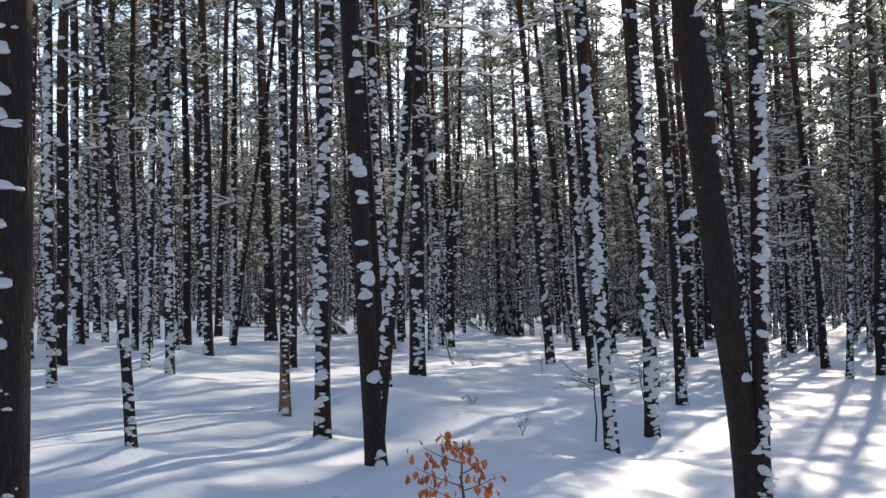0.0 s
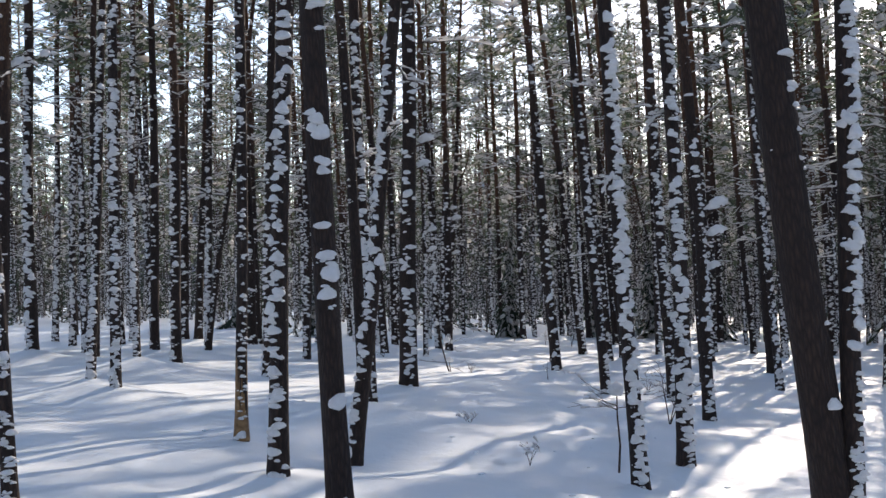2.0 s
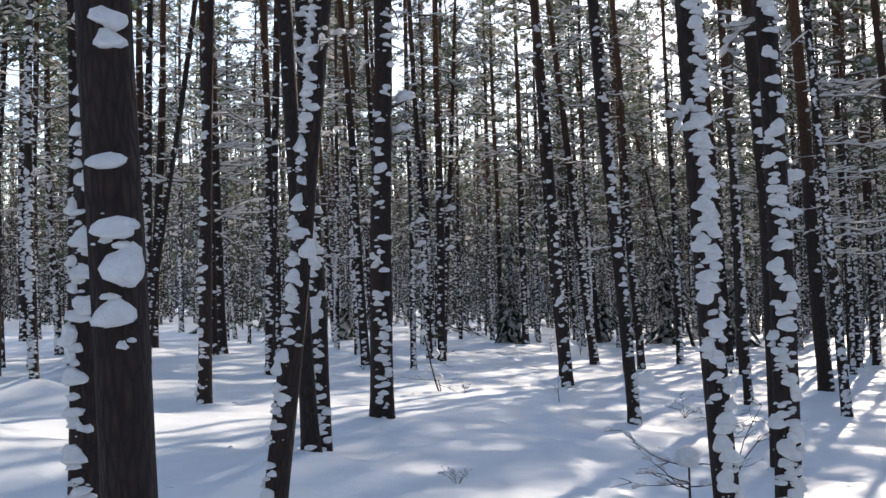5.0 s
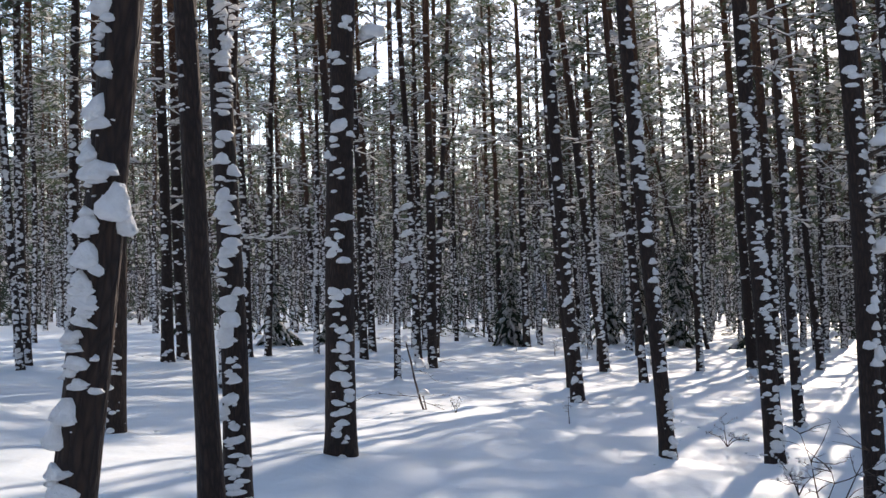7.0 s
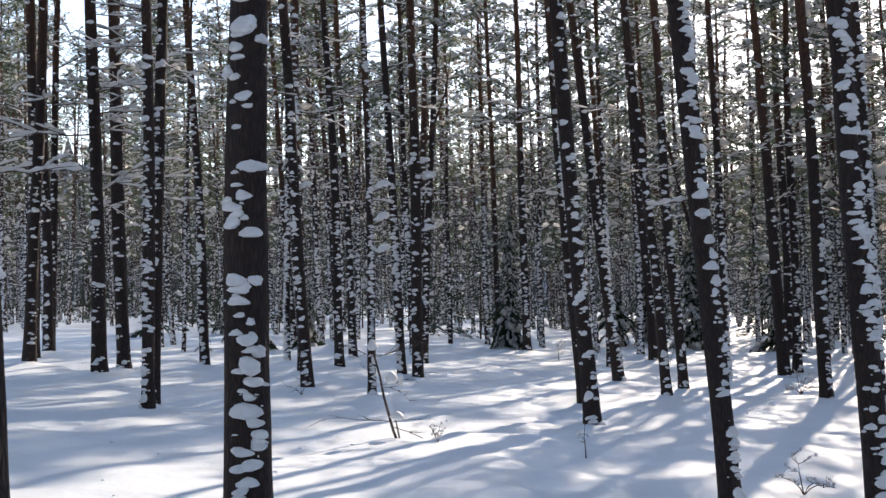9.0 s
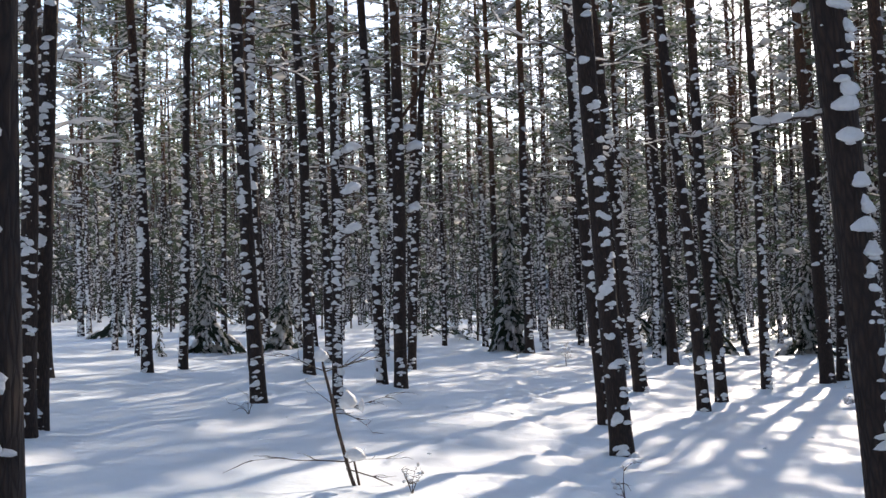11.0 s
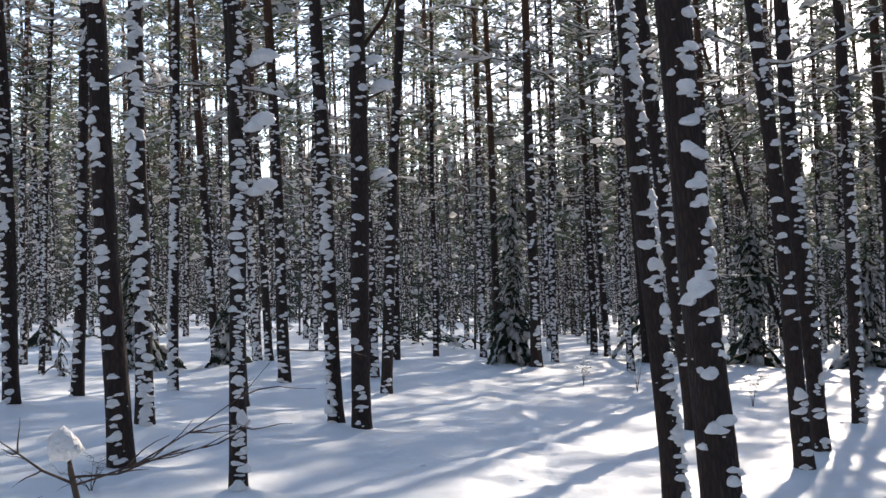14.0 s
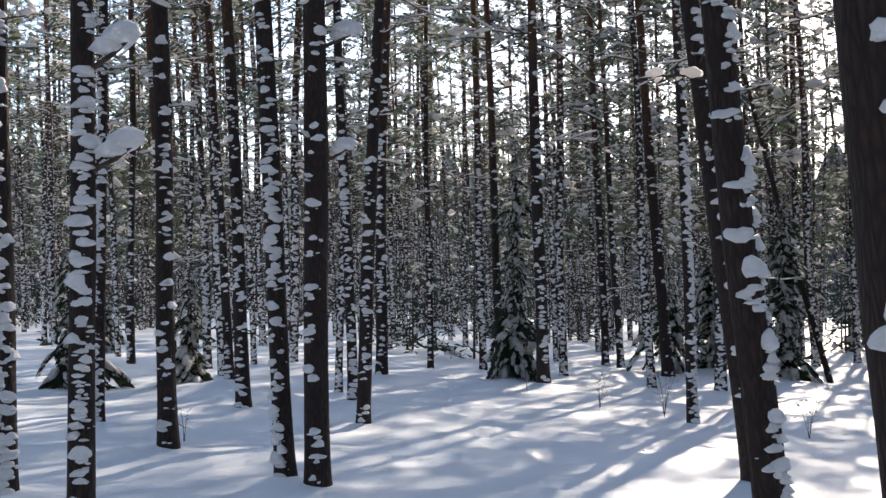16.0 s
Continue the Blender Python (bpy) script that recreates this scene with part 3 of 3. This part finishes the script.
pine(6.37, 55.95, 0.195, -0.053, 0.4, mound=-0.06)
pine(6.15, 57.30, 0.224, -0.041, 0.2, mound=-0.05)


# ---- young spruces, saplings and brush ----
def bough_mesh(rng):
    """One drooping spruce bough, a metre long: needles below, snow lying on top."""
    b = Build()
    spine = [Vector((s, 0.04 * math.sin(5 * s), 0.10 * s - 0.8 * s * s)) for s in (0, 0.25, 0.5, 0.75, 1.0)]
    tube(b, spine, [0.014, 0.012, 0.009, 0.006, 0.003], 3, 0)
    for i in range(30):
        s = 0.06 + 0.94 * i / 29
        c = Vector((s, 0, 0.10 * s - 0.8 * s * s))
        for side in (-1, 1):
            e = 0.34 * (1.05 - 0.65 * s) * rng.uniform(0.6, 1.15)
            tip = c + Vector((0.45 * e, side * e * 0.8, -e * rng.uniform(0.35, 0.9)))
            w = Vector((0.042, 0.0, 0.025))
            b.add([c, c + (tip - c) * 0.5 + w, tip, c + (tip - c) * 0.5 - w], [(0, 1, 2, 3)], 0)
    # snow lies in broken cushions on the outer half, and in a thin line along the spine
    for _ in range(13):
        s, side = rng.uniform(0.2, 1.0), rng.uniform(-1, 1)
        x, y = s, side * 0.24 * (1.15 - 0.6 * s)
        z = 0.10 * s - 0.8 * s * s + 0.035 - abs(y) * 0.75
        r = rng.uniform(0.05, 0.15)
        ring = []
        for k in range(6):
            q, g = k * 1.0472, r * rng.uniform(0.55, 1.2)
            ring.append((x + 1.3 * g * math.cos(q), y + 0.8 * g * math.sin(q), z - 1.1 * g * math.cos(q) * s - rng.uniform(0, 0.04)))
        b.add(ring + [(x, y, z + 0.5 * r)], [(k, (k + 1) % 6, 6) for k in range(6)] + [(5, 4, 3, 2, 1, 0)], 1)
    return b.mesh("bough", [SPRUCE, BOUGH_SNOW])


brng = random.Random(21)
BOUGHS = [bough_mesh(brng) for _ in range(5)]


def spruce(x, y, h, wide, seed):
    rng = random.Random(seed)
    tree = new("young_spruce")
    tree.matrix_world = pose(x, y, ground_height(x, y) - 0.03)
    tagged(tree, "young dark green spruce with boughs bent under snow", "spruce tree", "young spruces")
    b = Build()
    tube(b, [(0, 0, 0), (0, 0, h * 0.5), (0, 0, h)], [0.014 * h, 0.009 * h, 0.003], 7)
    part("trunk", b.mesh("trunk", [MOSS]), tree)
    n = int(17 * h)
    for i in range(n):
        f = (i + rng.random()) / n
        s = wide * (1.03 - f) ** 0.75 * (0.85 + 0.25 * math.sin(9 * f + seed)) * rng.uniform(0.4, 1.35) + 0.05
        bo = part("bough", rng.choice(BOUGHS), tree)
        bo.matrix_local = Matrix.Translation((0, 0, h * (0.06 + 0.93 * f))) @ Matrix.Rotation(i * 2.4 + rng.uniform(-0.4, 0.4), 4, "Z") @ Matrix.Rotation(rng.uniform(-0.15, 0.8), 4, "Y") @ Matrix.Scale(s, 4)
    MOUNDS.append((x, y, 0.03, 0.3))


spruce(3.05, 50.2, 5.5, 1.0, 1)
spruce(9.7, 52.0, 4.8, 1.15, 2)
spruce(8.6, 54.5, 3.9, 1.3, 3)
spruce(7.2, 53.5, 3.2, 1.1, 4)
spruce(-3.1, 45.2, 2.3, 0.9, 5)
spruce(-4.9, 44.3, 2.6, 1.2, 6)
spruce(-9.5, 52.0, 2.2, 0.9, 7)
spruce(12.4, 51.0, 3.9, 1.1, 8)
spruce(-7.6, 55.0, 1.9, 0.8, 10)
spruce(19.0, 46.0, 5.2, 1.7, 11)
spruce(-5.2, 41.0, 0.9, 0.35, 12)


def leaf_mesh(rng):
    """A withered, curled oak leaf with lobed edges."""
    edge = [(0, 0.0), (0.18, 0.16), (0.28, 0.12), (0.45, 0.30), (0.55, 0.20), (0.74, 0.32), (0.84, 0.16), (1.0, 0.0)]
    curl = rng.uniform(0.4, 0.9)
    pts = [(u, 0, -curl * 0.5 * u * u) for u, _ in edge]
    up = [(u, w, -curl * 0.5 * u * u + curl * w * 0.9) for u, w in edge[1:-1]]
    dn = [(u, -w, -curl * 0.5 * u * u + curl * w * 0.7) for u, w in edge[1:-1]]
    n, m = len(edge), len(up)
    faces = []
    for i in range(m - 1):
        faces += [(1 + i, 2 + i, n + 1 + i, n + i), (2 + i, 1 + i, n + m + i, n + m + 1 + i)]
    faces += [(0, 1, n), (1, 0, n + m), (n - 2, n - 1, n + m - 1), (n - 1, n - 2, n + 2 * m - 1)]
    b = Build()
    b.add(pts + up + dn, faces)
    return b.mesh("leaf", [DRY_LEAF], False)


LEAVES = [leaf_mesh(brng) for _ in range(4)]


def oak_sapling(x, y):
    rng = random.Random(3)
    tree = new("oak_sapling")
    tree.matrix_world = pose(x, y, ground_height(x, y) - 0.02)
    tagged(tree, "small oak sapling with withered orange-brown leaves in the snow", "sapling")
    stem = Build()
    tube(stem, [(0, 0, 0), (-0.02, 0, 0.3), (-0.06, 0.02, 0.55), (-0.05, 0, 0.8)], [0.012, 0.010, 0.007, 0.003], 6)
    part("stem", stem.mesh("stem", [TWIG]), tree)
    for z, q, e in ((0.34, 0.1, 0.20), (0.42, 3.0, 0.24), (0.5, 5.6, 0.22), (0.52, 3.3, 0.30), (0.6, 0.5, 0.16), (0.66, 3.6, 0.26), (0.72, 2.2, 0.22), (0.74, 4.9, 0.12), (0.3, 5.9, 0.24)):
        tw = Build()
        p = Vector((-0.05 * z / 0.6, 0, z))
        way = Vector((math.cos(q), math.sin(q), 0.35))
        tube(tw, [p, p + way * e * 0.5, p + way * e + Vector((0, 0, 0.02))], [0.005, 0.004, 0.002], 4)
        part("twig", tw.mesh("twig", [TWIG]), tree)
        for _ in range(15):
            lf = part("leaf", rng.choice(LEAVES), tree)
            c = p + way * e * rng.uniform(0.3, 1.1) + Vector((rng.gauss(0, 0.035), rng.gauss(0, 0.035), rng.gauss(0, 0.03)))
            lf.matrix_local = Matrix.Translation(c) @ Euler((rng.uniform(-0.8, 0.8), rng.uniform(0.2, 1.5), rng.uniform(0, 6.28))).to_matrix().to_4x4() @ Matrix.Scale(rng.uniform(0.04, 0.068), 4)


oak_sapling(0.17, 6.5)


def bare_shrub(x, y, h, stems, seed, lean=0.3, snow=0.35, thick=0.008, label="bare dark shrub with thin twigs rising from the snow"):
    rng = random.Random(seed)
    bush = new("bare_shrub")
    bush.matrix_world = pose(x, y, ground_height(x, y) - 0.03)
    tagged(bush, label, "shrub", "bare shrubs")
    q0 = rng.uniform(0, 6.28)
    for i in range(stems):
        q, tilt = q0 + i * 6.28 / stems + rng.uniform(-0.5, 0.5), lean * rng.uniform(0.5, 1.3)
        b = Build()
        e = h * rng.uniform(0.7, 1.05)
        pts, p = [], Vector((0, 0, 0))
        for k in range(5):
            pts.append(p.copy())
            t2 = tilt * (0.6 + 0.35 * k)
            p = p + Vector((math.cos(q) * math.sin(t2), math.sin(q) * math.sin(t2), math.cos(t2))) * e / 4
            q += rng.uniform(-0.35, 0.35)
        tube(b, pts, [thick * (1 - 0.2 * k) for k in range(5)], 5, 0)
        for k in range(2, 5):
            for _ in range(2):
                twig_branch(b, pts[k], rng.uniform(0, 6.28), e * rng.uniform(0.18, 0.45), rng.uniform(0.0, 0.7), thick * 0.5, rng, snow, 2, 0.7)
        part("stem", b.mesh("stem", [TWIG, SNOW]), bush)


def snapped_sapling(x, y, h, lean_x, seed, cap=1.0):
    """A thin broken stem with a cushion of snow on its head and twigs spreading below it."""
    rng = random.Random(seed)
    tree = new("snapped_sapling")
    tree.matrix_world = pose(x, y, ground_height(x, y) - 0.03)
    tagged(tree, "thin dark snapped sapling with a cap of snow and bare twigs", "sapling", "snapped saplings")
    b = Build()
    top = Vector((lean_x, 0, h))
    tube(b, [(0, 0, 0), top * 0.35 + Vector((0.02, 0, 0)), top * 0.7, top], [0.012, 0.011, 0.009, 0.006], 7)
    part("stem", b.mesh("stem", [TWIG]), tree)
    for i in range(7):
        tw = Build()
        p = top * rng.uniform(0.7, 1.0)
        twig_branch(tw, p, rng.choice((0.1, 3.0)) + rng.uniform(-0.6, 0.6), rng.uniform(0.25, 0.6), rng.uniform(-0.2, 0.35), 0.006, rng, 0.25, 5, 0.6)
        part("twig", tw.mesh("twig", [TWIG, SNOW]), tree)
    if cap:
        c = Build()
        lump(c, top + Vector((0, 0, 0.03)), 0.07 * cap, 0.06 * cap, 0.075 * cap, rng)
        part("snow_cap", c.mesh("snow_cap", [SNOW]), tree, "rounded cap of snow")


def bent_sapling(x, y):
    """A dead stem kinked near the ground, with a snow cap, wide bare side branches and a lump of snow caught in them."""
    rng = random.Random(8)
    tree = new("bent_sapling")
    tree.matrix_world = pose(x, y, ground_height(x, y) - 0.03)
    tagged(tree, "dark bent dead sapling with spreading twigs and a snow cap", "sapling")
    b = Build()
    tube(b, [(0.10, -0.02, -0.02), (0.05, 0, 0.11), (0.0, 0.02, 0.28), (-0.06, 0, 0.5), (-0.11, 0, 0.75), (-0.18, 0.02, 1.0), (-0.19, 0.02, 1.06)], [0.017, 0.016, 0.016, 0.015, 0.013, 0.011, 0.006], 8)
    part("stem", b.mesh("stem", [TWIG]), tree)
    b = Build()
    tube(b, [(0.13, 0.03, -0.02), (0.1, 0.03, 0.12), (0.07, 0.03, 0.25)], [0.011, 0.01, 0.006], 6)
    part("stem", b.mesh("stem", [TWIG]), tree)
    # (root, way out, length, rise, thickness): head, middle and foot of the stem
    for z, q, e, rise, t, n in ((0.97, 3.0, 0.5, 0.02, 0.009, 8), (0.99, 0.1, 0.6, -0.12, 0.009, 6), (0.96, 0.35, 0.85, 0.16, 0.008, 6), (0.62, -0.1, 0.42, 0.1, 0.009, 6),
                                (0.64, 0.15, 0.62, 0.12, 0.008, 7), (0.22, 3.3, 0.8, -0.12, 0.012, 4), (0.16, 0.05, 0.95, -0.05, 0.011, 7), (0.2, 0.4, 0.5, 0.2, 0.007, 5), (0.7, 2.6, 0.3, 0.3, 0.005, 4)):
        tw = Build()
        pts = twig_branch(tw, (0.05 - 0.23 * z, 0.01, z), q, e, rise, t * 0.65, rng, 0.0, 0)
        br = part("branch", tw.mesh("branch", [TWIG]), tree)
        for k in range(n):
            sub = Build()
            twig_branch(sub, pts[1 + k % 4], q + rng.choice((-1, 1)) * rng.uniform(0.3, 0.9), e * rng.uniform(0.2, 0.42), rng.uniform(-0.2, 0.5), t * 0.5, rng, 0.0, 0)
            part("twig", sub.mesh("twig", [TWIG]), br)
    for c, size in (((-0.2, 0.0, 1.09), (0.062, 0.06, 0.075)), ((0.02, -0.02, 0.72), (0.075, 0.07, 0.1)), ((0.14, 0.0, 0.68), (0.03, 0.03, 0.07)), ((0.09, -0.05, 0.28), (0.09, 0.08, 0.07))):
        lp = Build()
        lump(lp, c, *size, rng)
        part("snow_cap", lp.mesh("snow_cap", [SNOW]), tree, "rounded cap of snow")


bent_sapling(0.15, 26.4)
snapped_sapling(1.92, 13.6, 0.82, -0.02, 2, 1.3)
bare_shrub(3.35, 17.9, 1.05, 4, 5, 0.6, 0.06, 0.010)
bare_shrub(0.72, 26.1, 0.3, 4, 16, 0.7, 0.05, 0.005, "low dark twigs lying on the snow")
bare_shrub(2.35, 25.6, 0.55, 1, 7, 0.3, 0.1, 0.009)
bare_shrub(4.2, 24.0, 0.45, 4, 8, 0.9, 0.2, 0.007)
bare_shrub(4.0, 20.6, 0.45, 4, 9, 0.9, 0.2, 0.008)
bare_shrub(1.0, 13.6, 0.3, 4, 10, 0.4, 0.1, 0.004)
bare_shrub(0.45, 16.6, 0.22, 5, 11, 0.6, 0.1, 0.004)
bare_shrub(5.0, 43.5, 0.95, 6, 12, 0.25, 0.05, 0.005)
bare_shrub(4.1, 44.5, 0.6, 4, 13, 0.25, 0.2, 0.005)
bare_shrub(6.5, 41.0, 0.7, 4, 14, 0.3, 0.05, 0.005)
bare_shrub(8.0, 35.5, 0.5, 6, 15, 0.9, 0.4, 0.009, "tangle of dark fallen twigs half buried in snow")
bare_shrub(3.05, 47.0, 0.75, 1, 17, 0.1, 0.0, 0.008)
bare_shrub(-1.6, 38.5, 0.5, 2, 18, 0.2, 0.0, 0.007)
bare_shrub(-1.5, 31.2, 0.3, 5, 22, 1.0, 0.0, 0.005)

# ---- woods beyond: single trees copied from a few ----
def model_pine(seed):
    rng = random.Random(seed)
    d, h = rng.uniform(0.15, 0.23), rng.uniform(13.5, 17.5)
    tree = new("pine_tree")
    tagged(tree, "slim dark pine flecked with snow, deeper in the wood", "pine tree", "pines of the forest")
    st = Stem(d, h, rng, 1.2)
    part("trunk", trunk_mesh(st, 8, 14, BARK_FAR), tree)
    tagged(part("snow_crust", crust_mesh(st, rng.uniform(0.15, 0.45), rng, 4.5, False, rng.uniform(-115, -65), 6), tree, "clods of wind-packed white snow"), kind="stuff")
    tagged(part("branchwork", BRANCHES[seed % 6], tree, "thin dead branches with snow on them"), kind="stuff")
    part("crown", CROWNS[seed % 6], tree, "snowy crown of dark green needles").matrix_local = pose(*st.axis(h * 0.9), h - 8.9, 0, 0, seed * 70)
    return tree


wrng = random.Random(5)
models = [model_pine(s) for s in range(8)]
placed = [(m[0], m[1]) for m in MOUNDS]


def free(x, y, gap):
    return all((x - a) ** 2 + (y - c) ** 2 > gap * gap for a, c in placed)


def in_woods(x, y):
    """Where trees stand that are not placed one by one."""
    if -4 < y < 24:
        return abs(x - 0.5) > 7.2 + 0.05 * y
    if 24 <= y < 45:
        return abs(x - 0.8) > 6.0 + 0.22 * (y - 24)
    return y >= 45


spots = []
tries = 0
while len(spots) < 250 and tries < 20000:
    tries += 1
    y = wrng.uniform(-3, 76)
    x = 1.0 + wrng.uniform(-1, 1) * (12 + 0.36 * max(y, 0))
    if in_woods(x, y) and free(x, y, 1.25):
        spots.append((x, y))
        placed.append((x, y))
for n, (x, y) in enumerate(spots):
    m = models[n % 8]
    s = wrng.uniform(0.85, 1.12)
    pm = pose(x, y, ground_height(x, y) - 0.03, wrng.uniform(-1.5, 1.5), wrng.gauss(-2.0, 1.6), wrng.uniform(-35, 35)) @ Matrix.Scale(s, 4)
    if n < 8:
        m.matrix_world = pm
    else:
        c = copy_thing(m, pm)
        c.matrix_basis = pm


def far_woods():
    rng = random.Random(77)
    b = Build()
    n = 0
    while n < 790:
        if n < 110:
            # behind the start of the walk: unseen trees added to block low sky light
            y = rng.uniform(-42, -5)
            x = rng.uniform(-32, 32)
            if not free(x, y, 1.5):
                continue
        elif n < 260:
            # shade trees, mostly out of view, added on the flank the sun comes from
            y = rng.uniform(14, 70)
            x = rng.uniform(9 + 0.34 * y if y < 42 else 10, 22 + 0.45 * y)
            if not free(x, y, 1.1):
                continue
        else:
            y = rng.uniform(60, 125)
            x = 2 + rng.uniform(-1, 1) * (16 + 0.5 * y)
            if y < 76 and abs(x - 1) < 12 + 0.36 * y and rng.random() < 0.4 or not free(x, y, 0.9):
                continue
        n += 1
        z, h, d = ground_height(x, y) - 0.1, rng.uniform(12, 18), rng.uniform(0.15, 0.26)
        lx, ly = rng.gauss(-0.03, 0.03) * h, rng.gauss(0, 0.02) * h
        at = lambda f: Vector((x + lx * f, y + ly * f, z + h * f))
        tube(b, [at(0), at(0.4), at(0.75), at(1)], [d * 0.55, d * 0.45, d * 0.3, d * 0.1], 5, 3)
        for _ in range(6):
            twig_branch(b, at(rng.uniform(0.1, 0.5)), rng.uniform(0, 6.28), rng.uniform(0.5, 1.5), 0.1, 0.014, rng, 0.45, 0, 1.0, 2, True)
        for _ in range(19):
            # sprays of needles set along a bough
            f = 0.22 + 0.8 * rng.random() ** 0.85
            q, r, u = rng.uniform(0, 6.28), rng.uniform(0.6, 1.0) * (0.7 + 2.6 * max(1.02 - f, 0)), rng.uniform(-0.05, 0.4)
            way = Vector((math.cos(q), math.sin(q), u))
            p = at(min(f, 1.0))
            tube(b, [p, p + way * r * 0.6 + Vector((0, 0, 0.05)), p + way * r * 1.05], [0.022, 0.014, 0.006], 3, 0)
            for k in range(3):
                g = r * (0.4 + 0.3 * k)
                c = p + way * g + Vector((rng.gauss(0, 0.13), rng.gauss(0, 0.13), rng.gauss(0, 0.1)))
                tuft(b, c, rng.uniform(0.35, 0.6), rng, 5, 0.65, 0.12)
    return b


def deep_trunks():
    """Trunk behind trunk until nothing can be seen between them."""
    rng = random.Random(78)
    b = Build()
    for _ in range(1300):
        y = rng.uniform(62, 200)
        x = 2 + rng.uniform(-1, 1) * (18 + 0.52 * y)
        z, h, d = ground_height(x, y) - 0.2, rng.uniform(9, 16), rng.uniform(0.09, 0.2)
        lx = rng.gauss(-0.03, 0.04) * h
        tube(b, [(x, y, z), (x + lx * 0.5, y, z + h * 0.5), (x + lx, y, z + h)], [d * 0.55, d * 0.42, d * 0.15], 4, 3)
    return b


def undergrowth():
    """Young firs and brushwood that close the view under the crowns."""
    rng = random.Random(79)
    b = Build()
    n = 0
    while n < 520:
        y = rng.uniform(56, 170)
        x = 2 + rng.uniform(-1, 1) * (14 + 0.5 * y)
        n += 1
        h = rng.uniform(1.2, 4.6)
        z = ground_height(x, y) - 0.05
        tube(b, [(x, y, z), (x, y, z + h)], [0.04, 0.008], 4, 0)
        for _ in range(int(10 * h)):
            f = rng.random() ** 1.3
            q = rng.uniform(0, 6.28)
            r = 0.32 * h * (1.05 - f) * rng.uniform(0.5, 1.0)
            tuft(b, (x + r * math.cos(q), y + r * math.sin(q), z + h * (0.08 + 0.92 * f) - 0.2 * r), rng.uniform(0.3, 0.5) * (1 + max(y - 80, 0) / 90), rng, 5, 0.3)
    return b


tagged(new("far_woods", far_woods().mesh("far_woods", [TWIG, NEEDLE, BOUGH_SNOW, BARK_FAR])), "dense snowy pine wood far behind the nearer trunks, with shade trees added out of view", "woods", kind="stuff")

tagged(new("deep_trunks", deep_trunks().mesh("deep_trunks", [TWIG, NEEDLE, SNOW, BARK_FAR])), "countless dark pine trunks in the depth of the wood", "woods", kind="stuff")
tagged(new("undergrowth", undergrowth().mesh("undergrowth", [TWIG, SPRUCE, SNOW])), "dark young firs and brushwood with patches of snow", "undergrowth", kind="stuff")

ground(MOUNDS + [(x, y, 0.0, 0.18) for x, y in spots])


def fallen_clods():
    """Small clods that dropped from the branches on to the snow."""
    rng = random.Random(90)
    b = Build()
    for _ in range(160):
        y = rng.uniform(5, 50)
        x = 1 + rng.gauss(0, 1) * (2 + 0.12 * y)
        s = rng.uniform(0.012, 0.03)
        lump(b, (x, y, ground_height(x, y) + s * 0.1), s * rng.uniform(0.8, 1.6), s, s * 0.6, rng)
    return b.mesh("fallen_clods", [GROUND_SNOW])


tagged(new("fallen_snow", fallen_clods()), "small clods of snow fallen from the branches", "snow", kind="stuff")


def backdrop():
    """The closing edge of the wood all round, with an uneven line of tree tops."""
    rng = random.Random(91)
    b = Build()
    n = 900
    verts = []
    for k in range(n):
        q = 2 * math.pi * k / n
        r = 150 + 14 * noise.noise(Vector((math.cos(q) * 3, math.sin(q) * 3, 1))) + rng.uniform(-2, 2)
        x, y = r * math.sin(q), 25 + r * math.cos(q)
        top = 21.0 + 8.0 * noise.noise(Vector((math.cos(q) * 11, math.sin(q) * 11, 2))) + rng.uniform(-5.0, 4.0)
        verts += [(x, y, -3.0), (x, y, 7.0), (x, y, top)]
    faces = []
    for k in range(n):
        a, c = 3 * k, 3 * ((k + 1) % n)
        faces += [(a, c, c + 1, a + 1), (a + 1, c + 1, c + 2, a + 2)]
    b.add(verts, faces)
    return b.mesh("backdrop", [DISTANCE], False)


tagged(new("backdrop", backdrop()), "grey-brown edge of the distant snowy wood", "woods", kind="structure")
